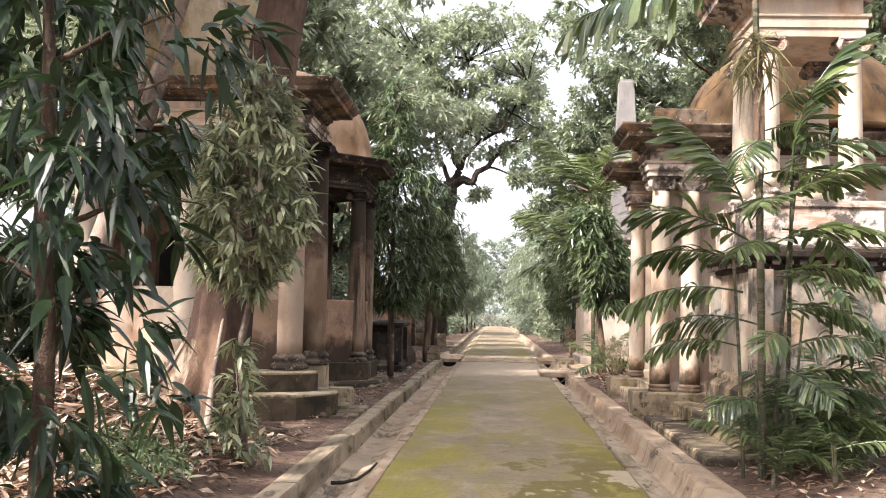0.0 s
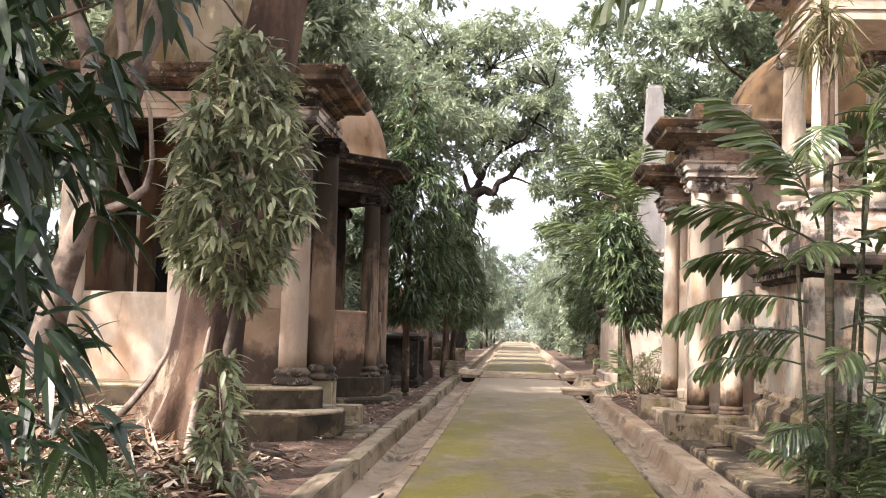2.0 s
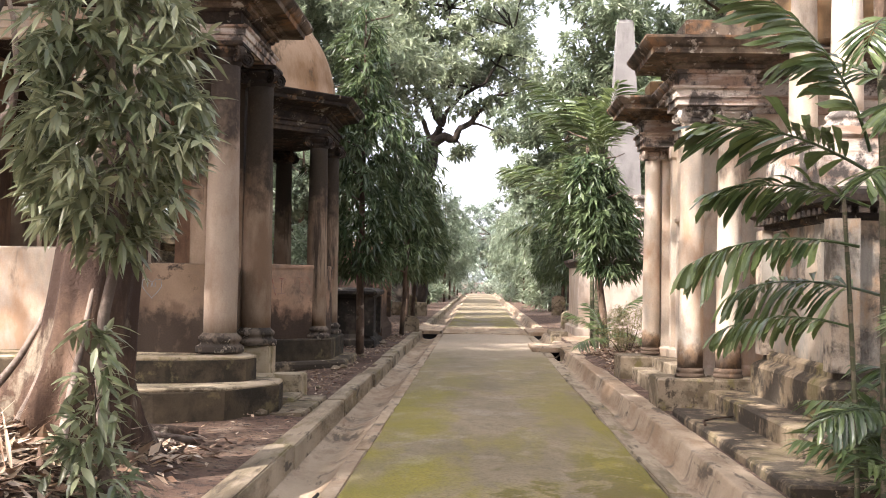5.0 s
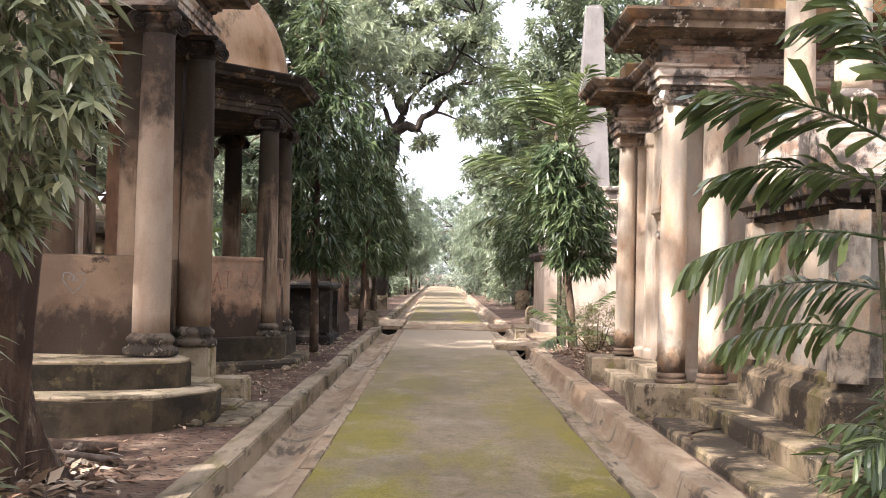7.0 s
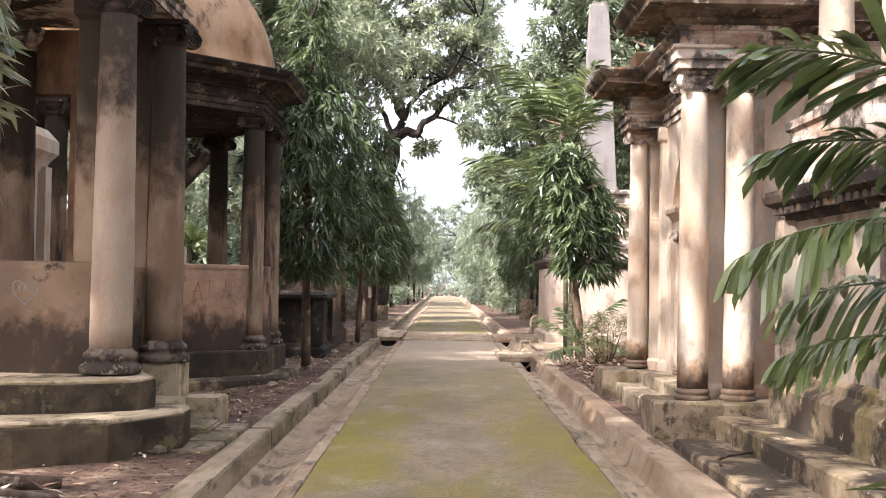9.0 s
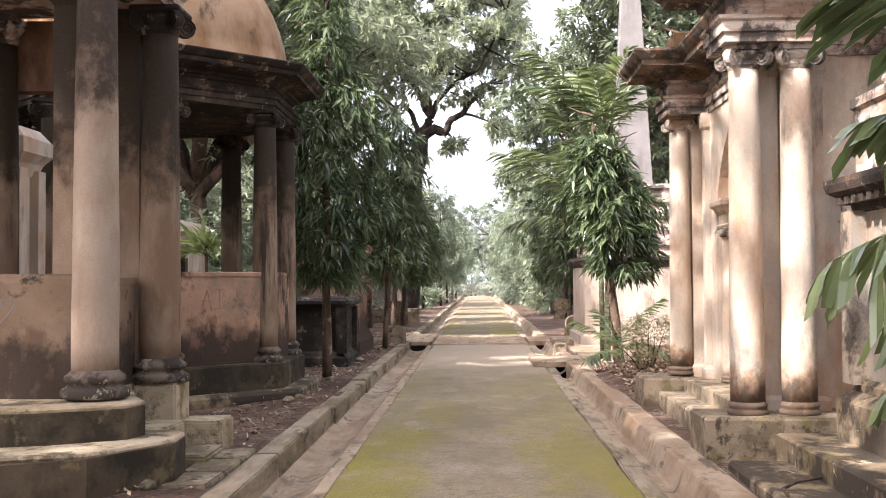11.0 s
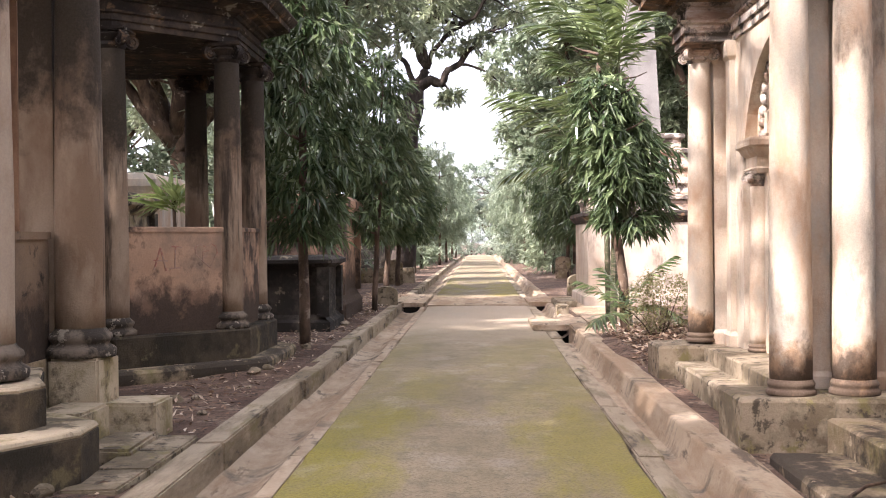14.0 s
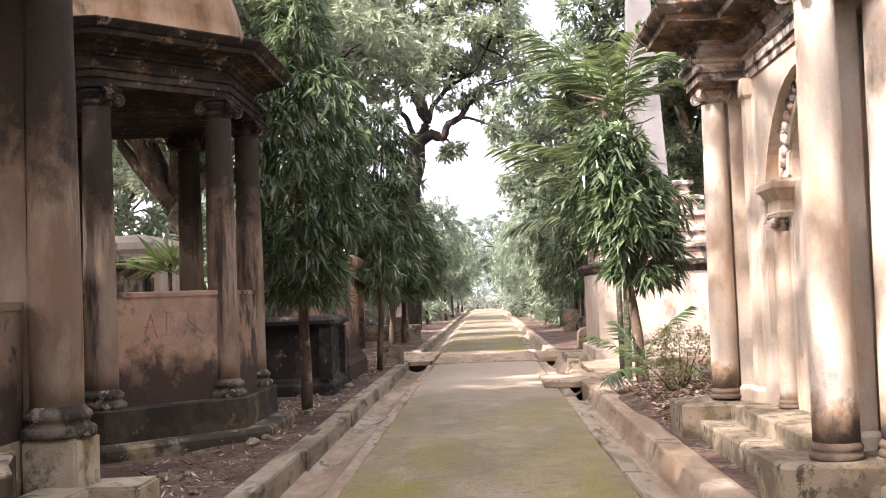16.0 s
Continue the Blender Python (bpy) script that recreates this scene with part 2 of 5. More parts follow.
PATHM = path_material()
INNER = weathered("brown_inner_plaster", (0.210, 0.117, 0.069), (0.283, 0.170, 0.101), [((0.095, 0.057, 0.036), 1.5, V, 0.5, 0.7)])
GREYSTONE = weathered("grey_obelisk_stone", (0.15, 0.142, 0.135), (0.20, 0.19, 0.18), [((0.10, 0.092, 0.087), 1.5, V, 0.56, 0.8)])
DIRTY = weathered("dirty_podium_plaster", (0.344, 0.279, 0.207), (0.447, 0.377, 0.289), [((0.258, 0.172, 0.104), 1.4, V, 0.50, 0.7), ((0.060, 0.049, 0.037), 1.6, W1, 0.54, 0.68), ((0.258, 0.238, 0.200), 3.0, V, 0.5, 0.7)], bumpy=0.5)
BARK = weathered("brown_bark", (0.104, 0.065, 0.042), (0.168, 0.114, 0.077), [((0.048, 0.032, 0.022), 2.6, V, 0.45, 0.65), ((0.256, 0.205, 0.154), 3.0, W1, 0.62, 0.74)], bumpy=0.8, grain=40)
BARK_B = weathered("buttress_bark", (0.099, 0.057, 0.034), (0.157, 0.100, 0.065), [((0.041, 0.023, 0.015), 1.8, V, 0.45, 0.65), ((0.260, 0.213, 0.152), 2.2, V, 0.60, 0.72)], bumpy=0.9, grain=40)
BARK_P = weathered("pale_bark", (0.208, 0.160, 0.124), (0.288, 0.232, 0.188), [((0.096, 0.072, 0.056), 2.3, W1, 0.5, 0.66)], bumpy=0.6)
# near-black that paints the shade inside openings
DARK = weathered("void_shade_black", (0.02, 0.018, 0.016), (0.03, 0.026, 0.022), [((0.01, 0.01, 0.01), 2, W1, 0.4, 0.7)])
RED = weathered("red_scratch_paint", (0.27, 0.11, 0.075), (0.30, 0.14, 0.10), [((0.3, 0.2, 0.15), 9, W1, 0.5, 0.6)])


def foliage(name, dark, light, gloss=0.38, glow=0.35):
    m, nt, b, geo = blank(name, gloss)
    b.inputs["Specular IOR Level"].default_value = 0.55
    r = geo.outputs["Random Per Island"]
    col = mix(nt, ramp(nt, r, ((0.0, 0.0), (0.5, 0.15), (0.8, 0.55), (1.0, 1.0))), dark, light)
    col = mix(nt, ramp(nt, tex(nt, geo.outputs["Position"], 0.9, 3), ((0.46, 0.0), (0.64, 0.5))), col, light)
    nt.links.new(col, b.inputs["Base Color"])
    t = nt.nodes.new("ShaderNodeBsdfTranslucent")
    bright = mix(nt, 0.6, col, tuple(v * 1.6 for v in light))
    nt.links.new(bright, t.inputs["Color"])
    mx = nt.nodes.new("ShaderNodeMixShader")
    mx.inputs[0].default_value = glow
    nt.links.new(b.outputs[0], mx.inputs[1])
    nt.links.new(t.outputs[0], mx.inputs[2])
    nt.links.new(mx.outputs[0], nt.nodes["Material Output"].inputs["Surface"])
    return m


LEAF = foliage("long_green_leaf", (0.028, 0.052, 0.02), (0.15, 0.19, 0.09), 0.27, 0.25)
# green leaf darkened to carry the near tree's shade and backlight
LEAF_DK = foliage("shade_dark_leaf", (0.007, 0.017, 0.006), (0.028, 0.055, 0.016), 0.45, 0.2)
LEAF_DUSTY = foliage("dusty_green_leaf", (0.052, 0.074, 0.03), (0.35, 0.36, 0.21), 0.36, 0.2)
LEAF_TREE = foliage("canopy_leaf", (0.078, 0.105, 0.056), (0.35, 0.39, 0.255), 0.36, 0.3)
LEAF_DK2 = foliage("deep_green_canopy_leaf", (0.055, 0.08, 0.042), (0.27, 0.315, 0.20), 0.36, 0.25)
# leaf colours paled with distance: the haze is painted into them
LEAF_MID = foliage("mid_haze_tint_leaf", (0.085, 0.12, 0.072), (0.26, 0.30, 0.20), 0.45)
LEAF_FAR = foliage("far_haze_tint_leaf", (0.17, 0.215, 0.165), (0.32, 0.365, 0.285), 0.7)
LEAF_PALM = foliage("palm_leaflet", (0.022, 0.042, 0.015), (0.16, 0.20, 0.072), 0.3, 0.25)
LEAF_BRIGHT = foliage("bright_strap_leaf", (0.10, 0.15, 0.035), (0.32, 0.38, 0.14), 0.35, 0.3)
LEAF_SHRUB = foliage("dry_shrub_leaf", (0.10, 0.10, 0.04), (0.22, 0.19, 0.085), 0.7)
BARK_DK = weathered("dark_limb_bark", (0.045, 0.034, 0.027), (0.085, 0.064, 0.05), [((0.02, 0.016, 0.013), 2.6, V, 0.45, 0.65)], bumpy=0.8, grain=40)
PALMSTEM = weathered("green_palm_stem", (0.033, 0.039, 0.017), (0.069, 0.069, 0.033), [((0.120, 0.096, 0.066), 6, (1, 1, 3), 0.58, 0.64)], rough=0.6, bumpy=0.2)


def litter_material():
    m, nt, b, geo = blank("dry_fallen_leaf", 0.7)
    col = ramp(nt, geo.outputs["Random Per Island"], ((0.0, (0.06, 0.035, 0.022)), (0.35, (0.20, 0.12, 0.075)), (0.65, (0.42, 0.31, 0.21)), (1.0, (0.52, 0.44, 0.35))))
    nt.links.new(col, b.inputs["Base Color"])
    return m


LITTER = litter_material()


# ---- mesh helpers ----
def part(name, bm, material, parent=None, label="", smooth=False):
    me = bpy.data.meshes.new(name)
    if isinstance(bm, bmesh.types.BMesh):
        bmesh.ops.recalc_face_normals(bm, faces=bm.faces)
        bm.to_mesh(me)
        bm.free()
    else:
        me.from_pydata(*bm)
    me.materials.append(material)
    if smooth:
        me.polygons.foreach_set("use_smooth", [True] * len(me.polygons))
    ob = new(name, me)
    ob.parent = parent
    return tagged(ob, label) if label else ob


def thing(name, label, category, group="", at=(0, 0, 0)):
    ob = new(name)
    ob.empty_display_size = 0.2
    ob.location = at
    return tagged(ob, label, category, group)


def structure(ob, label=""):
    return tagged(ob, label, kind="structure")


def box(bm, x0, x1, y0, y1, z0, z1, bev=0.0, rough=0.0):
    r = bmesh.ops.create_cube(bm, size=1)
    vs = r["verts"]
    for v in vs:
        v.co = Vector(((x0 + x1) / 2 + v.co.x * (x1 - x0), (y0 + y1) / 2 + v.co.y * (y1 - y0), (z0 + z1) / 2 + v.co.z * (z1 - z0)))
        if rough:
            v.co += Vector((random.uniform(-1, 1), random.uniform(-1, 1), random.uniform(-0.5, 0.5))) * rough
    if bev:
        es = list({e for v in vs for e in v.link_edges})
        bmesh.ops.bevel(bm, geom=es, offset=bev, segments=2, affect="EDGES")
    return bm


def lathe(bm, prof, cx=0, cy=0, seg=28, wob=0.0, start=0.0, arc=2 * math.pi):
    rows = []
    for r, z in prof:
        row = []
        for i in range(seg):
            a = start + arc * i / seg
            rr = r * (1 + wob * noise.noise((math.cos(a) * 2 + cx, math.sin(a) * 2 + cy, z * 1.5))) if wob else r
            row.append(bm.verts.new((cx + rr * math.cos(a), cy + rr * math.sin(a), z)))
        rows.append(row)
    for p, q in zip(rows, rows[1:]):
        for i in range(seg):
            bm.faces.new((p[i], p[(i + 1) % seg], q[(i + 1) % seg], q[i]))
    bm.faces.new(rows[0][::-1])
    bm.faces.new(rows[-1])
    return bm


def offset(poly, d):
    """The polygon moved outwards by d, with mitred corners."""
    n = len(poly)
    area = sum(poly[i][0] * poly[(i + 1) % n][1] - poly[(i + 1) % n][0] * poly[i][1] for i in range(n))
    s = 1 if area > 0 else -1
    out = []
    for i in range(n):
        p, q, r = Vector(poly[i - 1]), Vector(poly[i]), Vector(poly[(i + 1) % n])
        a, b = (q - p).normalized(), (r - q).normalized()
        na, nb = Vector((a.y, -a.x)) * s, Vector((b.y, -b.x)) * s
        m = (na + nb) / (1 + na.dot(nb))
        out.append(q + m * d)
    return out


def mould(bm, poly, prof, caps=True, wear=0.0):
    """A moulding with profile (offset, z) run round a closed polygon."""
    rows = []
    for d, z in prof:
        rows.append([bm.verts.new((p.x, p.y, z + (random.uniform(-1, 1) * wear))) for p in offset(poly, d)])
    n = len(poly)
    for p, q in zip(rows, rows[1:]):
        for i in range(n):
            bm.faces.new((p[i], p[(i + 1) % n], q[(i + 1) % n], q[i]))
    if caps:
        bm.faces.new(rows[0][::-1])
        bm.faces.new(rows[-1])
    return bm


def dentils(bm, poly, d, z0, z1, step=0.09, w=0.05, depth=0.05):
    pts = offset(poly, d)
    for i in range(len(pts)):
        p, q = pts[i], pts[(i + 1) % len(pts)]
        L = (q - p).length
        if L < 0.25:
            continue
        u = (q - p) / L
        for k in range(int(L / step)):
            c = p + u * (k + 0.5) * step
            m = Matrix.Translation((c.x, c.y, (z0 + z1) / 2)) @ Matrix.Rotation(math.atan2(u.y, u.x), 4, "Z") @ Matrix.Diagonal((w, depth * 2, z1 - z0, 1))
            bmesh.ops.create_cube(bm, size=1, matrix=m)
    return bm


def octagon(cx, cy, r):
    return [(cx + r * math.cos(radians(22.5 + 45 * i)), cy + r * math.sin(radians(22.5 + 45 * i))) for i in range(8)]


def rect(x0, x1, y0, y1):
    return [(x0, y0), (x1, y0), (x1, y1), (x0, y1)]


def arch_panel(bm, M, u0, u1, z0, z1, uc, r, zs, th, foot=None, seg=18):
    """A wall u0..u1, z0..z1 with an arched opening of radius r springing at zs; M lays (u, depth, z) into the world."""
    foot = z0 if foot is None else foot
    pts = [(uc - r, foot)] + [(uc - r * math.cos(math.pi * i / seg), zs + r * math.sin(math.pi * i / seg)) for i in range(seg + 1)] + [(uc + r, foot)]
    for d in (0, th):
        vs = [bm.verts.new(M @ Vector((u, d, z))) for u, z in pts]
        tops = [bm.verts.new(M @ Vector((u, d, z1))) for u, z in pts]
        for i in range(len(pts) - 1):
            if (vs[i].co - vs[i + 1].co).length > 1e-5 and abs(pts[i][0] - pts[i + 1][0]) > 1e-5:
                bm.faces.new((vs[i], vs[i + 1], tops[i + 1], tops[i]))
        for a, b in ((u0, uc - r), (uc + r, u1)):
            bm.faces.new([bm.verts.new(M @ Vector(c)) for c in ((a, d, z0), (b, d, z0), (b, d, z1), (a, d, z1))])
        if foot > z0:
            bm.faces.new([bm.verts.new(M @ Vector(c)) for c in ((uc - r, d, z0), (uc + r, d, z0), (uc + r, d, foot), (uc - r, d, foot))])
    for (a, b), (c, e) in zip(pts, pts[1:]):
        bm.faces.new([bm.verts.new(M @ Vector(q)) for q in ((a, 0, b), (a, th, b), (c, th, e), (c, 0, e))])
    for a, b, c, e in ((u0, z0, u0, z1), (u1, z0, u1, z1), (u0, z1, u1, z1)):
        bm.faces.new([bm.verts.new(M @ Vector(q)) for q in ((a, 0, b), (a, th, b), (c, th, e), (c, 0, e))])
    return bm


def spiral_volute(bm, c, r, width, ang):
    """A scroll: a short drum and a raised spiral on both faces; ang turns it about z."""
    R = Matrix.Translation(c) @ Matrix.Rotation(ang, 4, "Z") @ Matrix.Rotation(math.pi / 2, 4, "X")
    bmesh.ops.create_cone(bm, cap_ends=True, segments=16, radius1=r, radius2=r, depth=width, matrix=R)
    for side in (1, -1):
        prev = None
        for i in range(25):
            t = i / 24
            a, rr = t * 4 * math.pi, r * (1 - 0.85 * t)
            ring = [bm.verts.new(R @ Vector((math.cos(a) * (rr + k * r * 0.09), math.sin(a) * (rr + k * r * 0.09), side * (width / 2 + h)))) for k, h in ((-1, 0), (0, r * 0.14), (1, 0))]
            if prev:
                for j in range(2):
                    bm.faces.new((prev[j], prev[j + 1], ring[j + 1], ring[j]))
            prev = ring


def column(parent, x, y, z0, z1, r, material, base_mat=None, cap_mat=None, wob=0.03, foot=1.0):
    """An Ionic column: moulded base, tapered shaft, capital with four scrolls."""
    h = z1 - z0
    zb, zc = z0 + (1.18 if foot > 0.5 else 0.75) * r, z1 - 1.25 * r
    prof = []
    for i in range(15):
        t = i / 14
        prof.append((r * (1 - 0.15 * t ** 1.6), zb + (zc - zb) * t))
    shaft = part("column", lathe(bmesh.new(), prof, x, y, 32, wob), material, parent, smooth=True)
    bz = zb - z0
    base = [(1.42, 0), (1.45, 0.12), (1.45, 0.26), (1.36, 0.33), (1.2, 0.40), (1.16, 0.5), (1.24, 0.56), (1.3, 0.66), (1.27, 0.78), (1.14, 0.86), (1.06, 0.93), (1.0, 1.0)]
    part("column_base", lathe(bmesh.new(), [(r * (1 + (a - 1) * foot), z0 + bz * b) for a, b in base], x, y, 28, wob), base_mat or material, shaft, smooth=True)
    bm = bmesh.new()
    lathe(bm, [(r * 0.86, zc - 0.02), (r * 0.98, zc + 0.02), (r * 0.88, zc + 0.06), (r * 0.95, zc + r * 0.4), (r * 1.2, zc + r * 0.75), (r * 1.15, zc + r * 0.9)], x, y, 24)
    box(bm, x - r * 1.25, x + r * 1.25, y - r * 1.25, y + r * 1.25, z1 - r * 0.3, z1, 0.012)
    for i in range(4):
        a = math.pi / 4 + i * math.pi / 2
        spiral_volute(bm, (x + math.cos(a) * r * 1.36, y + math.sin(a) * r * 1.36, zc + r * 0.52), r * 0.5, r * 0.36, a)
    part("capital", bm, cap_mat or material, shaft, "scrolled Ionic capital")
    return shaft


ENTAB = [(0, 0.0), (0.02, 0.0), (0.02, 0.10), (0.045, 0.10), (0.045, 0.20), (0.075, 0.22), (0.08, 0.25), (0.0, 0.255), (0.0, 0.42), (0.03, 0.43), (0.05, 0.47)]
CORNICE = [(0.05, 0.0), (0.09, 0.02), (0.09, 0.07), (0.17, 0.10), (0.19, 0.13), (0.36, 0.145), (0.37, 0.22), (0.40, 0.24), (0.43, 0.28), (0.46, 0.33), (0.46, 0.36), (0.10, 0.40), (-0.1, 0.41)]


def entablature(parent, poly, z, k, frieze_mat, cornice_mat, dent=True):
    f = part("entablature", mould(bmesh.new(), poly, [(d, z + h * k) for d, h in ENTAB], wear=0.002), frieze_mat, parent)
    zc = z + 0.47 * k
    bm = mould(bmesh.new(), poly, [(d, zc + h * k) for d, h in CORNICE], wear=0.003)
    if dent:
        dentils(bm, poly, 0.10, zc + 0.07 * k, zc + 0.12 * k)
    part("cornice", bm, cornice_mat, parent, "weathered projecting cornice")
    return zc + 0.41 * k


# ---- plants ----
def blades(P, D, L, W, droop=0.15, fold=0.12, fine=1, twist=0.35):
    """Folded pointed leaves as one mesh: origins P, directions D, lengths L, widths W; fine 0 to 2 sets how smooth each one is, 3 makes blunt palm leaflets."""
    n = len(P)
    D = D / np.linalg.norm(D, axis=1, keepdims=True)
    up = np.tile([0, 0, 1.0], (n, 1)) + np.random.normal(0, twist, (n, 3))
    S = np.cross(D, up)
    S /= np.linalg.norm(S, axis=1, keepdims=True) + 1e-9
    N = np.cross(S, D)
    L, W = L[:, None], W[:, None]
    dz = np.array([0, 0, -1.0]) * L * droop

    def on(t, side, lift):
        return P + D * L * t + dz * t * t + S * W * side + N * W * lift

    if fine == 0:
        v = np.stack([P, on(0.45, 0.5, fold), on(0.45, -0.5, fold), P + D * L + dz], 1)
        f = ((0, 1, 3), (0, 3, 2))
    elif fine == 1:
        v = np.stack([P, on(0.42, 0.5, fold), on(0.42, 0, -fold), on(0.42, -0.5, fold), P + D * L + dz], 1)
        f = ((0, 1, 2), (0, 2, 3), (1, 4, 2), (2, 4, 3))
    elif fine == 3:
        # blunt fishtail leaflet, widest near its ragged end
        rows = [on(t + e * a, a * w * 0.5, fold * abs(a) * w) for t, w, e in ((0.12, 0.3, 0), (0.4, 0.68, 0), (0.74, 0.95, 0), (0.98, 0.82, 0.07)) for a in (1, 0, -1)]
        v = np.stack([P] + rows, 1)
        f = [(0, 1, 2), (0, 2, 3)]
        for q in (1, 4, 7):
            for e in (0, 1):
                f += [(q + e, q + e + 3, q + e + 4), (q + e, q + e + 4, q + e + 1)]
    else:
        rows = [on(t, a * w * 0.5, fold * abs(a) * w) for t, w in ((0.15, 0.62), (0.38, 1.0), (0.64, 0.82), (0.86, 0.36)) for a in (1, 0, -1)]
        v = np.stack([P] + rows + [P + D * L + dz], 1)
        f = [(0, 1, 2), (0, 2, 3), (10, 13, 11), (11, 13, 12)]
        for q in (1, 4, 7):
            for e in (0, 1):
                f += [(q + e, q + e + 3, q + e + 4), (q + e, q + e + 4, q + e + 1)]
    i = np.arange(n)[:, None] * v.shape[1]
    return v.reshape(-1, 3), np.concatenate([i + np.array(c) for c in f])


def leaf_data(P, D, L, W, droop=0.15, fine=1):
    v, f = blades(np.asarray(P), np.asarray(D), np.asarray(L), np.asarray(W), droop, fine=fine)
    return v.tolist(), [], f.tolist()


def clusters(C, out, per, length, width, spread=0.8, fall=0.35, jitter=0.05):
    """Whorls of leaves round twig ends at centres C that point along out, fanned and falling."""
    k = len(C)
    axis = np.asarray(out) + np.random.normal(0, 0.5 * spread, (k, 3)) + np.array([0, 0, -0.45 * fall])
    axis /= np.linalg.norm(axis, axis=1, keepdims=True) + 1e-9
    u = np.cross(axis, np.array([0.31, 0.17, 0.94]))
    u /= np.linalg.norm(u, axis=1, keepdims=True) + 1e-9
    w = np.cross(axis, u)
    C, axis, u, w = (np.repeat(a, per, 0) for a in (np.asarray(C), axis, u, w))
    n = len(C)
    step = np.tile(np.arange(per), k)
    turn = step * 2.4 + np.random.uniform(-0.5, 0.5, n)
    wide = np.random.uniform(0.35, 1.25, n)
    D = axis * np.cos(wide)[:, None] + (u * np.cos(turn)[:, None] + w * np.sin(turn)[:, None]) * np.sin(wide)[:, None] + np.array([0, 0, -0.5 * fall])
    P = C - axis * (length * 0.7 * (step / per - 0.5))[:, None] + np.random.normal(0, jitter * 0.4, (n, 3))
    L = length * np.random.uniform(0.65, 1.25, n)
    return P, D, L, width * np.random.uniform(0.75, 1.2, n)


def envelope(n, profile, lean=(0, 0), lump=0.55, shell=0.55, seed=0):
    """Random points in a crown whose radius over height is given by profile [(z, r)...]."""
    rng = np.random.RandomState(seed)
    zs, rs = np.array(profile).T
    C, out = [], []
    while len(C) < n:
        z = rng.uniform(zs[0], zs[-1])
        rmax = np.interp(z, zs, rs)
        if rng.uniform() > (rmax / rs.max()) ** 1.2 + 0.05:
            continue
        a = rng.uniform(0, 2 * math.pi)
        k = 1 + lump * noise.noise((math.cos(a) * 1.7 + seed, math.sin(a) * 1.7, z * 1.1)) * 2
        r = rmax * k * (shell + (1 - shell) * rng.uniform() ** 0.5) if rng.uniform() < 0.75 else rmax * k * rng.uniform() ** 0.5
        q = (z - zs[0]) / (zs[-1] - zs[0])
        C.append((r * math.cos(a) + lean[0] * q, r * math.sin(a) + lean[1] * q, z))
        out.append((math.cos(a), math.sin(a), 0.1))
    return np.array(C), np.array(out)


def tube(bm, pts, radii, seg=10, wob=0.0):
    prev, n = None, len(pts)
    pts = [Vector(p) for p in pts]
    for i, p in enumerate(pts):
        t = (pts[min(i + 1, n - 1)] - pts[max(i - 1, 0)]).normalized()
        a = t.orthogonal().normalized() if abs(t.z) < 0.95 else (Vector((1, 0, 0)) - t * t.x).normalized()
        if abs(t.z) < 0.95:
            a = (Vector((0, 0, 1)).cross(t)).normalized()
        b = t.cross(a)
        row = []
        for k in range(seg):
            an = 2 * math.pi * k / seg
            r = radii[i] * (1 + wob * noise.noise(p * 1.3 + Vector((math.cos(an), math.sin(an), 0)) * 1.2))
            row.append(bm.verts.new(p + (a * math.cos(an) + b * math.sin(an)) * r))
        if prev:
            for k in range(seg):
                bm.faces.new((prev[k], prev[(k + 1) % seg], row[(k + 1) % seg], row[k]))
        else:
            bm.faces.new(row[::-1])
        prev = row
    bm.faces.new(prev)
    return bm


def wander(p, q, n, amp, seed):
    p, q = Vector(p), Vector(q)
    return [p.lerp(q, i / n) + noise.noise_vector((i * 0.45, seed * 3.1, 0.3)) * amp * math.sin(math.pi * i / n) for i in range(n + 1)]


def young_tree(at, h0, h1, rad, leaf_mat, label, seed, n=420, stem=0.06, leaf=0.21, lean=(0.0, 0.0), profile=None, per=10, group="", fall=0.75, stem_mat=None, spread=0.72, wide=0.23, fine=1, droop=0.22):
    """A slim tree with long hanging leaves."""
    t = thing("tree", label, "tree", group, at)
    bm = bmesh.new()
    tube(bm, wander((0, 0, -0.1), (lean[0], lean[1], h1 * 0.93), 9, 0.12, seed), [stem * (1.15 - 0.95 * i / 9) for i in range(10)], 9, 0.2)
    rng = random.Random(seed)
    for i in range(12):
        z = h0 + (h1 - h0) * (i + 0.5) / 12
        a = rng.uniform(0, 6.28)
        q = z / h1
        tube(bm, wander((lean[0] * q, lean[1] * q, z), (lean[0] * q + math.cos(a) * rad * 0.8, lean[1] * q + math.sin(a) * rad * 0.8, z + 0.25), 4, 0.06, seed + i), [stem * 0.35, stem * 0.3, stem * 0.22, stem * 0.15, stem * 0.08], 5)
    part("trunk", bm, stem_mat or BARK, t, smooth=True)
    prof = profile or [(h0, rad * 0.55), (h0 + (h1 - h0) * 0.25, rad), (h0 + (h1 - h0) * 0.6, rad * 0.85), (h1 * 0.97, rad * 0.3), (h1, 0.05)]
    C, out = envelope(n, prof, lean, seed=seed)
    np.random.seed(seed)
    part("crown", leaf_data(*clusters(C, out, per, leaf, leaf * wide, spread, fall, 0.07), droop, fine), leaf_mat, t)
    return t


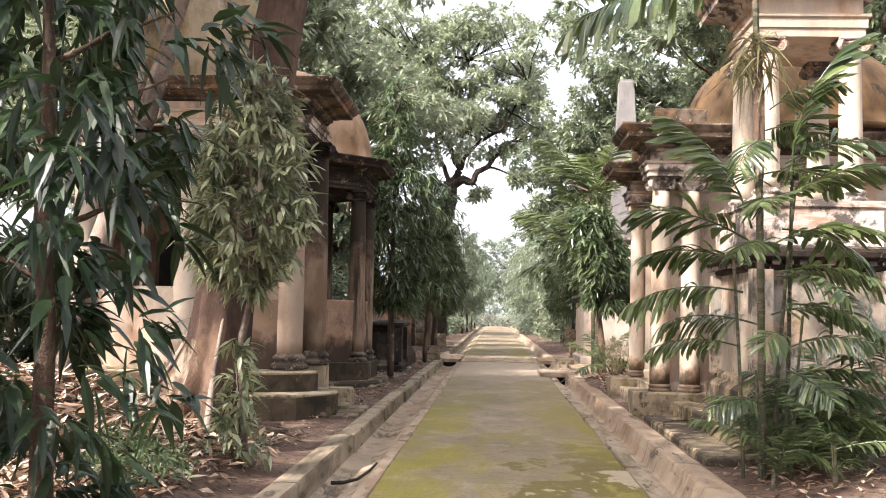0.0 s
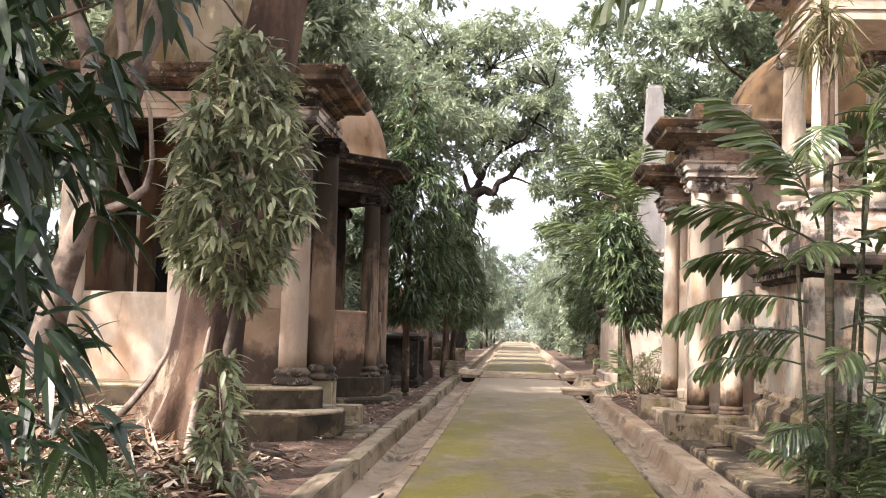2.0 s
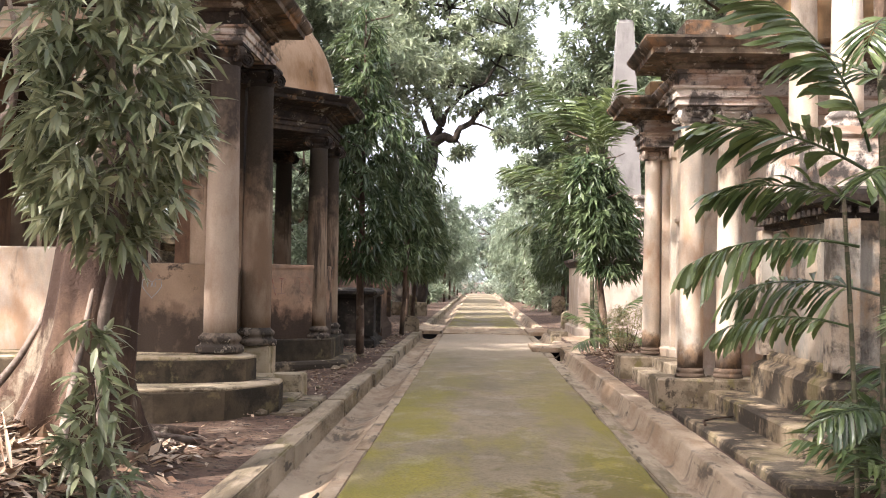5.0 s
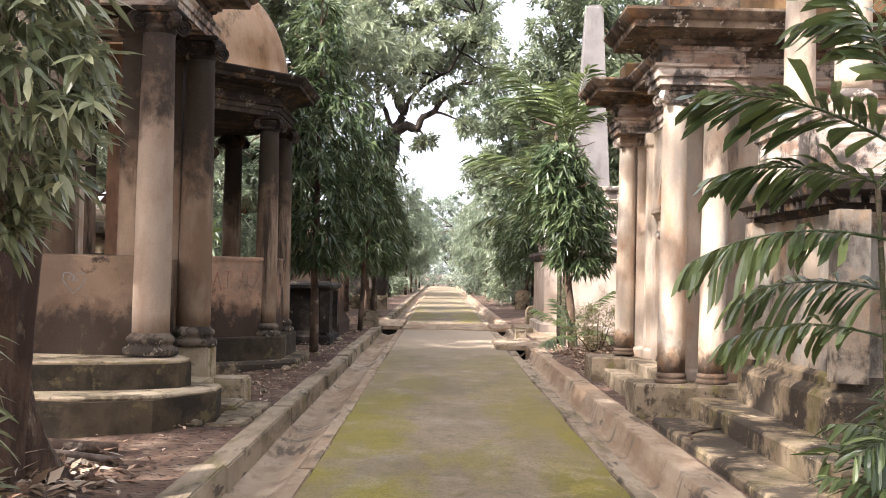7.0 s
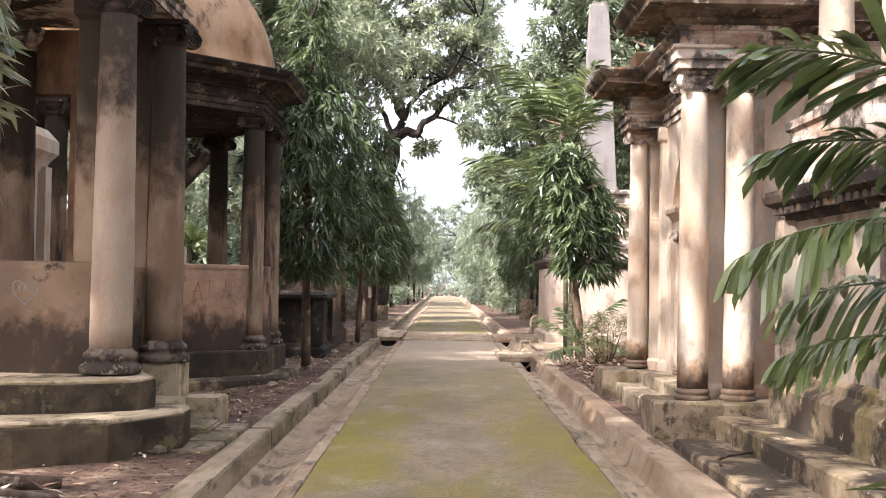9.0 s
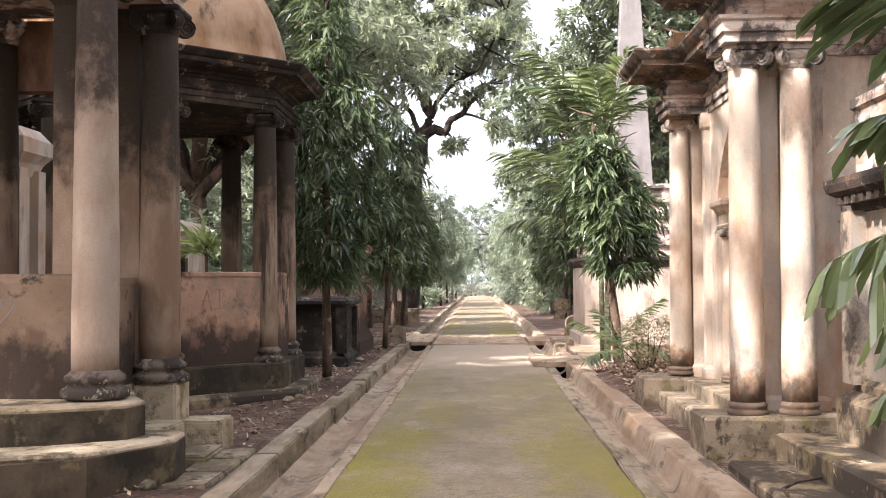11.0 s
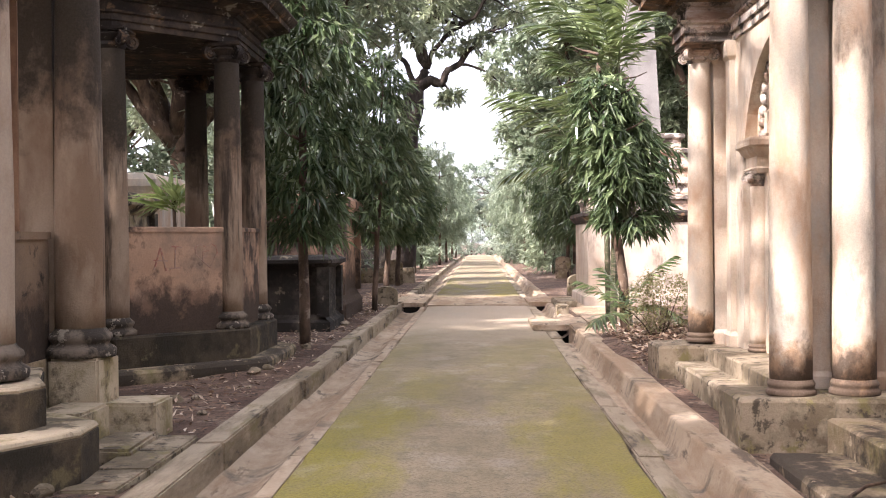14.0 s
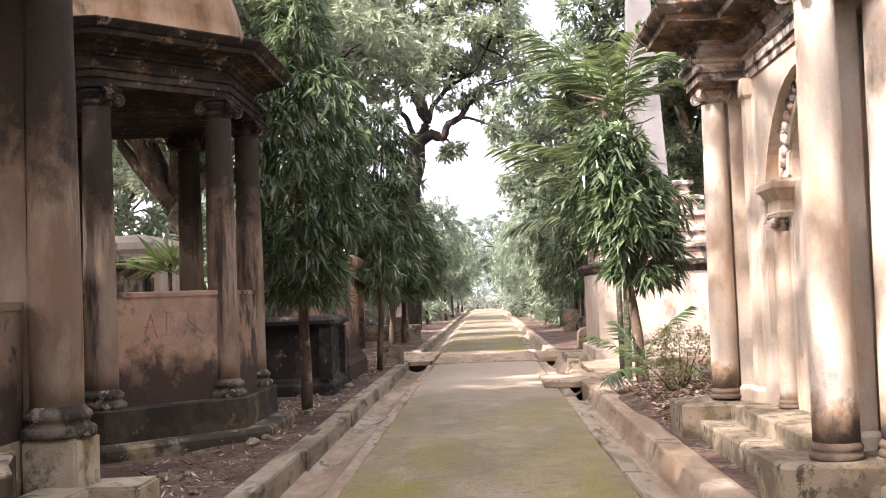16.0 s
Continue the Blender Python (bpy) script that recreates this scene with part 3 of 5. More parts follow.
def big_tree(at, height, crown_r, crown_h, trunk_r, leaf_mat, label, seed, n=2600, per=9, leaf=0.24, fork=0.4, bark=None, limbs=9, lump=0.5, group=""):
    """A spreading tree: trunk, forking limbs and clumped leaves with gaps."""
    t = thing("tree", label, "tree", group, at)
    rng = random.Random(seed)
    bm = bmesh.new()
    zf = height * fork
    tube(bm, wander((0, 0, -0.2), (rng.uniform(-0.6, 0.6), rng.uniform(-0.6, 0.6), zf), 7, 0.3, seed), [trunk_r * (1.5 - 0.9 * (i / 7) ** 0.5) for i in range(8)], 12, 0.25)
    tips = []
    for i in range(limbs):
        a = 6.283 * i / limbs + rng.uniform(-0.3, 0.3)
        rr = crown_r * rng.uniform(0.45, 0.85)
        e = Vector((math.cos(a) * rr, math.sin(a) * rr, height - crown_h * rng.uniform(0.2, 0.75)))
        w = wander((0, 0, zf * rng.uniform(0.8, 1.0)), e, 7, 1.1, seed + i)
        tube(bm, w, [trunk_r * 0.55 * (1 - 0.85 * k / 7) for k in range(8)], 7, 0.2)
        for k in (3, 4, 5, 6, 7):
            for s in range(2):
                o = w[k] + Vector((rng.gauss(0, 1), rng.gauss(0, 1), rng.gauss(0.3, 0.7))) * crown_r * 0.25
                tube(bm, wander(w[k], o, 4, 0.3, seed + i + k + s), [trunk_r * 0.16 * (1 - 0.8 * q / 4) for q in range(5)], 5)
                tips.append(o)
    part("trunk", bm, bark or BARK, t, smooth=True)
    rnd = np.random.RandomState(seed)
    tips = np.array([tuple(v) for v in tips])
    count = max(14, n // 4)
    K = tips[rnd.randint(0, len(tips), count)] + rnd.normal(0, 1, (count, 3)) * np.array([0.10, 0.10, 0.07]) * crown_r
    part("crown", leaf_data(*clumps(K, crown_r * rnd.uniform(0.09, 0.17, count), 26, per, leaf, seed), 0.14, 0), leaf_mat, t)
    return t


def clumps(K, R, whorls, per, leaf, seed, fall=0.3):
    """Dense flattened bunches of whorled leaves with centres K and radii R."""
    rnd = np.random.RandomState(seed)
    m = len(K) * whorls
    d = rnd.normal(0, 1, (m, 3))
    d /= np.linalg.norm(d, axis=1, keepdims=True)
    d[:, 2] = np.where(d[:, 2] < -0.35, -d[:, 2], d[:, 2])
    size = np.repeat(R, whorls) * rnd.uniform(0.55, 1.12, m)
    C = np.repeat(K, whorls, 0) + d * size[:, None] * np.array([1, 1, 0.68])
    np.random.seed(seed)
    return clusters(C, d, per, leaf, leaf * 0.36, 0.6, fall, leaf * 0.3)


def hedge(at, r, label, seed, leaf_mat):
    t = thing("bush", label, "bush", at=at)
    C, o = envelope(520, [(0.1, r * 0.8), (r * 0.5, r), (r * 1.1, r * 0.75), (r * 1.5, r * 0.2)], seed=seed)
    np.random.seed(seed)
    part("twigs", tube(bmesh.new(), [(0, 0, -0.1), (0.1, 0, r * 0.6), (0, 0.1, r)], [0.1, 0.07, 0.02], 6), BARK, t)
    part("leaves", leaf_data(*clusters(C, o, 8, 0.4, 0.12, 0.7, 0.1, 0.15), 0.15, 0), leaf_mat, t)


def frond_mesh(length, leaflet, seed, arch=0.5, width=0.045, pairs=24, shape=2, hang=0.42):
    """An arching feather-palm frond that grows along +x."""
    rng = np.random.RandomState(seed)
    P, D, L, W = [], [], [], []
    pts = []
    for i in range(13):
        s = i / 12
        pts.append((length * (s - 0.12 * arch * s * s), 0, length * (0.42 * s - arch * 0.62 * s * s)))
    pts = np.array(pts)
    for i in range(pairs):
        s = 0.16 + 0.82 * i / (pairs - 1)
        k = s * 12
        a = int(min(k, 11))
        p = pts[a] + (pts[a + 1] - pts[a]) * (k - a)
        d = pts[a + 1] - pts[a]
        d = d / np.linalg.norm(d)
        size = leaflet * (0.5 + 0.65 * math.sin(math.pi * min(1, s * 0.9 + 0.08)))
        for side in (1, -1):
            P.append(p)
            D.append(d * (0.5 + 0.5 * s * s) + np.array([0, side * 0.9, 0.16 - 0.4 * s]) + rng.normal(0, 0.17, 3))
            L.append(size * rng.uniform(0.65, 1.15))
            W.append(width * rng.uniform(0.85, 1.15))
    np.random.seed(seed)
    v, f = blades(np.array(P), np.array(D), np.array(L), np.array(W), hang, 0.14, shape, 0.3 if shape == 3 else 0.15)
    bm = bmesh.new()
    tube(bm, [tuple(p) for p in pts], [0.013 * (1.1 - 0.85 * i / 12) for i in range(13)], 6)
    bm.verts.ensure_lookup_table()
    base = len(v)
    verts = v.tolist() + [tuple(q.co) for q in bm.verts]
    bm.verts.index_update()
    faces = f.tolist() + [[base + q.index for q in fc.verts] for fc in bm.faces]
    bm.free()
    me = bpy.data.meshes.new("frond")
    me.from_pydata(verts, [], faces)
    me.materials.append(LEAF_PALM)
    return me


FRONDS = [frond_mesh(1.7, 0.50, 3, 0.6, 0.06, 22), frond_mesh(1.5, 0.46, 4, 0.85, 0.055, 20), frond_mesh(1.9, 0.54, 5, 0.45, 0.062, 24)]
BROAD = [frond_mesh(1.5, 0.42, 13, 0.62, 0.072, 28, 3, 0.34), frond_mesh(1.5, 0.40, 14, 0.62, 0.066, 26, 3, 0.5), frond_mesh(1.5, 0.44, 15, 0.62, 0.075, 29, 3, 0.25)]


def palm(at, stems, label, seed, fronds=7, scale=1.0, group="", stem_mat=None, aimed=()):
    """A clump palm: ringed stems (x, y, height, radius), each with a crown of fronds."""
    rng = random.Random(seed)
    t = thing("palm", label, "palm", group, at)
    for sx, sy, h, r in stems:
        bm = bmesh.new()
        lean = (rng.uniform(-0.12, 0.12), rng.uniform(-0.12, 0.12))
        n = max(6, int(h / 0.09))
        pts = [(sx + lean[0] * i / n, sy + lean[1] * i / n, -0.1 + (h + 0.1) * i / n) for i in range(n + 1)]
        tube(bm, pts, [r * (1.12 if i % 2 else 0.97) for i in range(n + 1)], 9)
        part("stem", bm, stem_mat or PALMSTEM, t)
        for i in range(fronds):
            a = 2.4 * i + rng.uniform(-0.4, 0.4) + seed
            f = new("frond", FRONDS[rng.randrange(3)])
            f.parent = t
            f.matrix_basis = Matrix.Translation((sx + lean[0], sy + lean[1], h - rng.uniform(0, 0.35))) @ Matrix.Rotation(a, 4, "Z") @ Matrix.Rotation(-radians(rng.uniform(-15, 55)), 4, "Y") @ Matrix.Scale(scale * rng.uniform(0.75, 1.1), 4)
    for x, y, z, a, lift, size in aimed:
        f = new("frond", FRONDS[rng.randrange(3)])
        f.parent = t
        f.matrix_basis = Matrix.Translation((x, y, z)) @ Matrix.Rotation(radians(a), 4, "Z") @ Matrix.Rotation(-radians(lift), 4, "Y") @ Matrix.Scale(size, 4)
    return t


# ---- ground and path ----
def smooth(a, b, v):
    t = min(1, max(0, (v - a) / (b - a)))
    return t * t * (3 - 2 * t)


def soil(x, y):
    if -1.9 < x < 1.8:
        return -0.35
    n = noise.noise((x * 0.9, y * 0.9, 0)) * 0.035 + noise.noise((x * 3.1, y * 3.1, 5)) * 0.012
    near = 1 - smooth(60, 110, abs(y) + abs(x))
    if x < 0:
        z = 0.55 * math.exp(-((x + 4.35) / 0.85) ** 2 - ((y - 8.7) / 1.4) ** 2) + 0.08 + 0.20 * smooth(2.1, 2.9, -x) * (1 - smooth(9.6, 11.5, y)) + 0.10 * smooth(2.2, 3.4, -x) * (1 - smooth(10, 12, y))
    else:
        z = 0.08 + 0.30 * math.exp(-((x - 2.6) / 0.55) ** 2 - ((y - 22.2) / 2.2) ** 2) + 0.12 * smooth(2.2, 3.2, x) * (1 - smooth(11, 13, y))
    return (z + n) * near


def ground():
    xs = [-900, -300, -120, -60, -35, -22, -15] + [-11 + 0.3 * i for i in range(31)] + [-1.905, -1.895, -0.6, 0.6, 1.795, 1.805] + [2.0 + 0.3 * i for i in range(31)] + [15, 22, 35, 60, 120, 300, 900]
    ys = [-900, -300, -100, -50, -30, -18, -10, -5] + [-3 + 0.3 * i for i in range(130)] + [38, 42, 48, 56, 66, 80, 100, 130, 180, 300, 900]
    v = [(x, y, soil(x, y)) for y in ys for x in xs]
    n = len(xs)
    f = [(j * n + i, j * n + i + 1, (j + 1) * n + i + 1, (j + 1) * n + i) for j in range(len(ys) - 1) for i in range(n - 1)]
    structure(part("ground", (v, [], f), SOIL, smooth=True), "bare reddish soil with fallen leaves")


ground()
Y0, Y1 = -14.0, 128.0


def run(bm, prof, y0, y1, n, jit=0.0):
    """A profile (x, z) drawn out along y with small unevenness."""
    rows = []
    for j in range(n + 1):
        y = y0 + (y1 - y0) * j / n
        rows.append([bm.verts.new((x + jit * noise.noise((x * 3, y * 1.7, 1)), y, z + jit * 0.5 * noise.noise((x * 3, y * 1.1, 7)))) for x, z in prof])
    for p, q in zip(rows, rows[1:]):
        for i in range(len(prof) - 1):
            bm.faces.new((p[i], p[i + 1], q[i + 1], q[i]))
    return bm


structure(part("path", run(bmesh.new(), [(-1.2, -0.2), (-1.2, -0.012), (-1.185, 0), (-0.8, 0.006), (-0.3, 0.012), (0.3, 0.012), (0.8, 0.006), (1.185, 0), (1.2, -0.012), (1.2, -0.2)], Y0, Y1, 420, 0.022), PATHM), "mossy concrete footpath with green-brown patches")
structure(part("gutter_left", run(bmesh.new(), [(-1.33, -0.02), (-1.36, -0.06), (-1.48, -0.13), (-1.6, -0.155), (-1.72, -0.14), (-1.80, -0.10)], Y0, Y1, 300, 0.012), GUTTER, smooth=True), "shallow earthy concrete drain beside the path")
structure(part("gutter_right", run(bmesh.new(), [(1.38, -0.06), (1.42, -0.085), (1.53, -0.10), (1.555, -0.085), (1.575, -0.04), (1.625, 0.115), (1.635, 0.127), (1.65, 0.13), (1.86, 0.122), (1.90, 0.11), (1.91, -0.1)], Y0, 25.2, 780, 0.012), GUTTER), "smooth curved concrete drain and kerb")
structure(part("gutter_far", run(bmesh.new(), [(1.38, -0.03), (1.44, -0.08), (1.52, -0.12), (1.60, -0.06), (1.63, 0.05), (1.68, 0.085), (1.86, 0.085), (1.90, 0.07), (1.91, -0.1)], 26.4, Y1, 200, 0.03), GUTTER, smooth=True), "worn concrete drain beside the path")


# ---- round domes, tombs ----
def dome(parent, cx, cy, z, r, h, material, seg=40):
    prof = [(r * 1.03, z - 0.02), (r * 1.05, z + 0.06), (r * 1.0, z + 0.09)]
    prof += [(r * math.cos(a), z + 0.09 + h * math.sin(a)) for a in [math.pi / 2 * i / 14 for i in range(15)]][:-1] + [(0.02, z + 0.09 + h)]
    return part("dome", lathe(bmesh.new(), prof, cx, cy, seg, 0.012), material, parent, smooth=True)


def kiosk():
    cx, cy, R = -4.65, 21.2, 1.9
    k = thing("domed_kiosk", "octagonal domed tomb kiosk of blackened pink plaster with columns", "tomb pavilion")
    part("step", mould(bmesh.new(), octagon(cx, cy, 2.42), [(0, -0.05), (0.03, 0.12), (0.03, 0.17), (0.0, 0.21), (-0.05, 0.215)], wear=0.008), STEP, k, "worn mossy stone step")
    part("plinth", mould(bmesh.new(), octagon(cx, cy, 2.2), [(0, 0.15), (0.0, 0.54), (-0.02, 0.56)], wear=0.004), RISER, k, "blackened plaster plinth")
    vs = octagon(cx, cy, R)
    for i, (x, y) in enumerate(vs):
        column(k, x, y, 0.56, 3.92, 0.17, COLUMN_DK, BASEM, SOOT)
    for i in range(8):
        if i == 3:
            continue
        p, q = Vector(vs[i]), Vector(vs[(i + 1) % 8])
        u = (q - p).normalized()
        a, b = p + u * 0.12, q - u * 0.12
        nrm = Vector((u.y, -u.x)) * 0.09
        bm = bmesh.new()
        corners = [a + nrm, b + nrm, b - nrm, a - nrm]
        mould(bm, [tuple(c) for c in corners], [(0, 0.5), (0, 1.70), (0.015, 1.70), (0.015, 1.745), (0.0, 1.755)], wear=0.003)
        part("low_wall", bm, PINK, k, "stained pink plaster low wall")
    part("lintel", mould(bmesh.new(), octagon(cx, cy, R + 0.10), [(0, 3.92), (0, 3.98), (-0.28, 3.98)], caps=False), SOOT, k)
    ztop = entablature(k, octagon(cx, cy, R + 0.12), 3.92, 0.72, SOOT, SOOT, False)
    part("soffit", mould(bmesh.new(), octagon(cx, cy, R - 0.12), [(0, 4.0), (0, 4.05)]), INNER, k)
    dome(k, cx, cy, ztop - 0.02, 1.9, 1.85, DOME)
    # scratched letters on the low wall towards the path's near end
    p, q = Vector(vs[6]), Vector(vs[7])
    ang = math.atan2(q.y - p.y, q.x - p.x)
    m = Matrix.Translation((*((p + q) / 2 + Vector((q.y - p.y, p.x - q.x)).normalized() * 0.094), 1.3)) @ Matrix.Rotation(ang, 4, "Z") @ Matrix.Rotation(math.pi / 2, 4, "X")

    def stroke(pts, w=0.015):
        bm = bmesh.new()
        for (ax, ay), (bx, by) in zip(pts, pts[1:]):
            d = Vector((bx - ax, by - ay))
            L = d.length
            mm = m @ Matrix.Translation(((ax + bx) / 2, (ay + by) / 2, 0)) @ Matrix.Rotation(math.atan2(d.y, d.x), 4, "Z") @ Matrix.Diagonal((L, w, 0.006, 1))
            bmesh.ops.create_cube(bm, size=1, matrix=mm)
        part("scratched_stroke", bm, RED, k)

    stroke([(-0.29, -0.03), (-0.21, 0.22), (-0.14, -0.04)])
    stroke([(-0.30, 0.08), (-0.12, 0.07)])
    stroke([(-0.02, 0.23), (-0.03, -0.01)])
    stroke([(-0.08, 0.235), (0.06, 0.22)])
    stroke([(-0.10, -0.015), (0.04, -0.01)])
    stroke([(0.42, -0.02), (0.24, 0.14), (0.23, 0.22), (0.29, 0.26), (0.37, 0.22)], 0.007)
    stroke([(0.42, -0.02), (0.52, 0.16), (0.50, 0.23), (0.44, 0.26), (0.37, 0.22)], 0.007)
    stroke([(0.33, 0.17), (0.33, 0.05)], 0.011)
    stroke([(0.33, 0.17), (0.41, 0.18)], 0.008)
    stroke([(0.33, 0.11), (0.39, 0.12)], 0.008)
    return k


kiosk()


def pavilion():
    k = thing("domed_pavilion", "rectangular domed tomb pavilion of stained plaster on mossy steps", "tomb pavilion")
    x0, xm, x1, y0, y1 = -6.05, -4.56, -3.0, 14.5, 15.82
    lower = [(-7.2, 13.2), (-4.2, 13.2), (-3.4, 13.25), (-2.75, 13.5), (-2.33, 14.2), (-2.36, 14.6), (-2.8, 15.0), (-7.2, 15.0)]
    st = part("step", mould(bmesh.new(), lower, [(0, -0.05), (0.0, 0.385), (-0.02, 0.405)], wear=0.006), RISER, k, "thick stone step with dank riser darkened for shade")
    part("tread", mould(bmesh.new(), lower, [(-0.012, 0.39), (-0.002, 0.41), (-0.012, 0.43), (-0.03, 0.435)], wear=0.005), TREAD, st, "mossy tread paled as lit")
    upper = [(-6.9, 13.6), (-3.9, 13.65), (-3.2, 13.85), (-2.68, 14.15), (-2.62, 14.4), (-2.8, 14.75), (-3.0, 15.3), (-6.9, 15.3)]
    st = part("step", mould(bmesh.new(), upper, [(0, 0.3), (0.0, 0.66), (-0.02, 0.68)], wear=0.005), RISER, k, "upper stone step with dank riser darkened for shade")
    part("tread", mould(bmesh.new(), upper, [(-0.012, 0.665), (-0.002, 0.685), (-0.012, 0.70), (-0.03, 0.705)], wear=0.004), TREAD, st, "mossy tread paled as lit")
    part("floor", box(bmesh.new(), x0 - 0.4, x1 - 0.12, y0 + 0.2, y1 + 0.3, 0.1, 0.72), STEP, k)
    part("pedestal", box(bmesh.new(), -3.1, -2.72, 15.6, 16.05, 0.05, 0.72, 0.02, 0.006), TREAD, k, "pale square column pedestal")
    part("step_block", box(bmesh.new(), -2.78, -2.34, 15.72, 16.2, 0.02, 0.37, 0.02, 0.012), TREAD, k, "chipped mossy step block")
    part("step_block", box(bmesh.new(), -2.66, -2.3, 15.0, 15.7, 0.02, 0.17, 0.02, 0.012), KERB, k, "low worn step block")
    part("step_block", box(bmesh.new(), -3.0, -2.64, 15.05, 15.62, 0.02, 0.40, 0.02, 0.012), TREAD, k, "chipped pale step block")
    z0, z1 = 0.72, 4.12
    for x, y in ((x0, y0), (xm, y0), (x1 - 0.05, y0), (x1 + 0.07, y1), (xm, y1 + 0.3), (x0, y1 + 0.3)):
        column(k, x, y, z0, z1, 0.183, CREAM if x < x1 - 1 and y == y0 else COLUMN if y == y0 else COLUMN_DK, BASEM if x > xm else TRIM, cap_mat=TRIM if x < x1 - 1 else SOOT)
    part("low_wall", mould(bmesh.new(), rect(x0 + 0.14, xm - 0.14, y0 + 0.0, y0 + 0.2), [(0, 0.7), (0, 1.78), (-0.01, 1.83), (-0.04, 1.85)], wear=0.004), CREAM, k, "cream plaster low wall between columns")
    part("low_wall", mould(bmesh.new(), rect(xm + 0.14, x1 - 0.16, y0 + 0.0, y0 + 0.2), [(0, 0.7), (0, 1.62), (-0.01, 1.67), (-0.04, 1.69)], wear=0.004), BROWNWALL, k, "stained plaster low wall darkened for tree shade")
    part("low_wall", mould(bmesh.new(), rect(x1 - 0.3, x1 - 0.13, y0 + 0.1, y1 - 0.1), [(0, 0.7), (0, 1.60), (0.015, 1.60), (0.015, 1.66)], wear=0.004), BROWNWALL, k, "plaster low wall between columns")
    bm = bmesh.new()
    outline = [(0.0, -0.12), (-0.06, -0.06), (-0.11, 0.01), (-0.10, 0.08), (-0.05, 0.09), (0.0, 0.05), (0.05, 0.09), (0.10, 0.08), (0.11, 0.01), (0.06, -0.06), (0.0, -0.12)]
    marks = [outline, [(-0.05, 0.0), (-0.05, 0.05), (-0.03, 0.05)], [(-0.01, 0.0), (0.0, 0.05), (0.015, 0.0)], [(0.035, 0.0), (0.04, 0.05)]]
    for pts in marks:
        for (ax, az), (bx, bz) in zip(pts, pts[1:]):
            d = Vector((bx - ax, bz - az))
            bmesh.ops.create_cube(bm, size=1, matrix=Matrix.Translation((-3.82 + (ax + bx) / 2, y0 - 0.001, 1.42 + (az + bz) / 2)) @ Matrix.Rotation(-math.atan2(d.y, d.x), 4, "Y") @ Matrix.Diagonal((d.length, 0.006, 0.007, 1)))
    part("scratched_heart", bm, SCRATCH, k, "pale heart scratched into the plaster")
    for x, y in ((x1 - 0.25, y1 + 0.1), (x1 - 0.3, y0 + 0.2), (x0 + 0.2, y1)):
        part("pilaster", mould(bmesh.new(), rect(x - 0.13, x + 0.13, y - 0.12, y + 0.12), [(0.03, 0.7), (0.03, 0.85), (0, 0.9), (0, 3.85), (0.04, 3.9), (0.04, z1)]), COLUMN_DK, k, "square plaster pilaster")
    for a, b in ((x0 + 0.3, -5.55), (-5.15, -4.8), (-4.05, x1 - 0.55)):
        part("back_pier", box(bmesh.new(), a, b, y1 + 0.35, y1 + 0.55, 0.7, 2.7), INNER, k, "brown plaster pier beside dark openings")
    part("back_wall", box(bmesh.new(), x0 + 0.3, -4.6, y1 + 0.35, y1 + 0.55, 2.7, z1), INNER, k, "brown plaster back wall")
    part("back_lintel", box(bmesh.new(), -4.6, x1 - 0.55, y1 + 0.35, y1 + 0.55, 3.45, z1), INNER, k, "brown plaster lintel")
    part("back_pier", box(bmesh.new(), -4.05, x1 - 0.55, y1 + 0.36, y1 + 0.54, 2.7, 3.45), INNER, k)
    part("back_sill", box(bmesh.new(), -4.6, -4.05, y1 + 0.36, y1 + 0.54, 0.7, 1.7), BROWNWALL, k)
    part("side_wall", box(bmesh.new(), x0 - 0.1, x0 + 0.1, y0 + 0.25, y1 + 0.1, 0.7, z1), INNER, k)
    # black panel paints the shade seen through the back openings
    part("recess_shade_panel", box(bmesh.new(), x0 + 0.3, -4.75, y1 + 0.9, y1 + 1.0, 0.2, 3.9), DARK, k)
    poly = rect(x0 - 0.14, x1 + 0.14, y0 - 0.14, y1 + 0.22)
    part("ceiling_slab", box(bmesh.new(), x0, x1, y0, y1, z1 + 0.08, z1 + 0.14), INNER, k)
    part("architrave", mould(bmesh.new(), offset_list(poly, 0.012), [(d, z1 + h * 0.7) for d, h in ENTAB[:8]], wear=0.002), TRIM, k, "cream banded architrave")
    part("front_frieze", mould(bmesh.new(), rect(x0 - 0.1, -3.45, y0 - 0.245, y0 - 0.1), [(0, z1 + 0.002), (0, z1 + 0.10), (0.02, z1 + 0.11), (0.02, z1 + 0.19), (0.04, z1 + 0.20), (0.045, z1 + 0.23), (0.0, z1 + 0.245), (0.0, z1 + 0.345)], wear=0.002), CREAM, k, "cream banded frieze of the front")
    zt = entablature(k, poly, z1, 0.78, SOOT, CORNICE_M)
    bm = bmesh.new()
    prof = [(1.45 * math.cos(a), zt + 0.1 + 1.6 * math.sin(a)) for a in [math.pi / 2 * i / 12 for i in range(12)]]
    lathe(bm, [(1.5, zt - 0.05), (1.5, zt + 0.08)] + prof + [(0.02, zt + 1.71)], -4.7, 0, 8, start=math.pi / 8)
    for v in bm.verts:
        v.co.y = 15.3 + v.co.y * 0.62
    part("dome", bm, DOME_P, k, "faceted stained plaster dome")
    return k


def offset_list(poly, d):
    return [tuple(p) for p in offset(poly, d)]


pavilion()


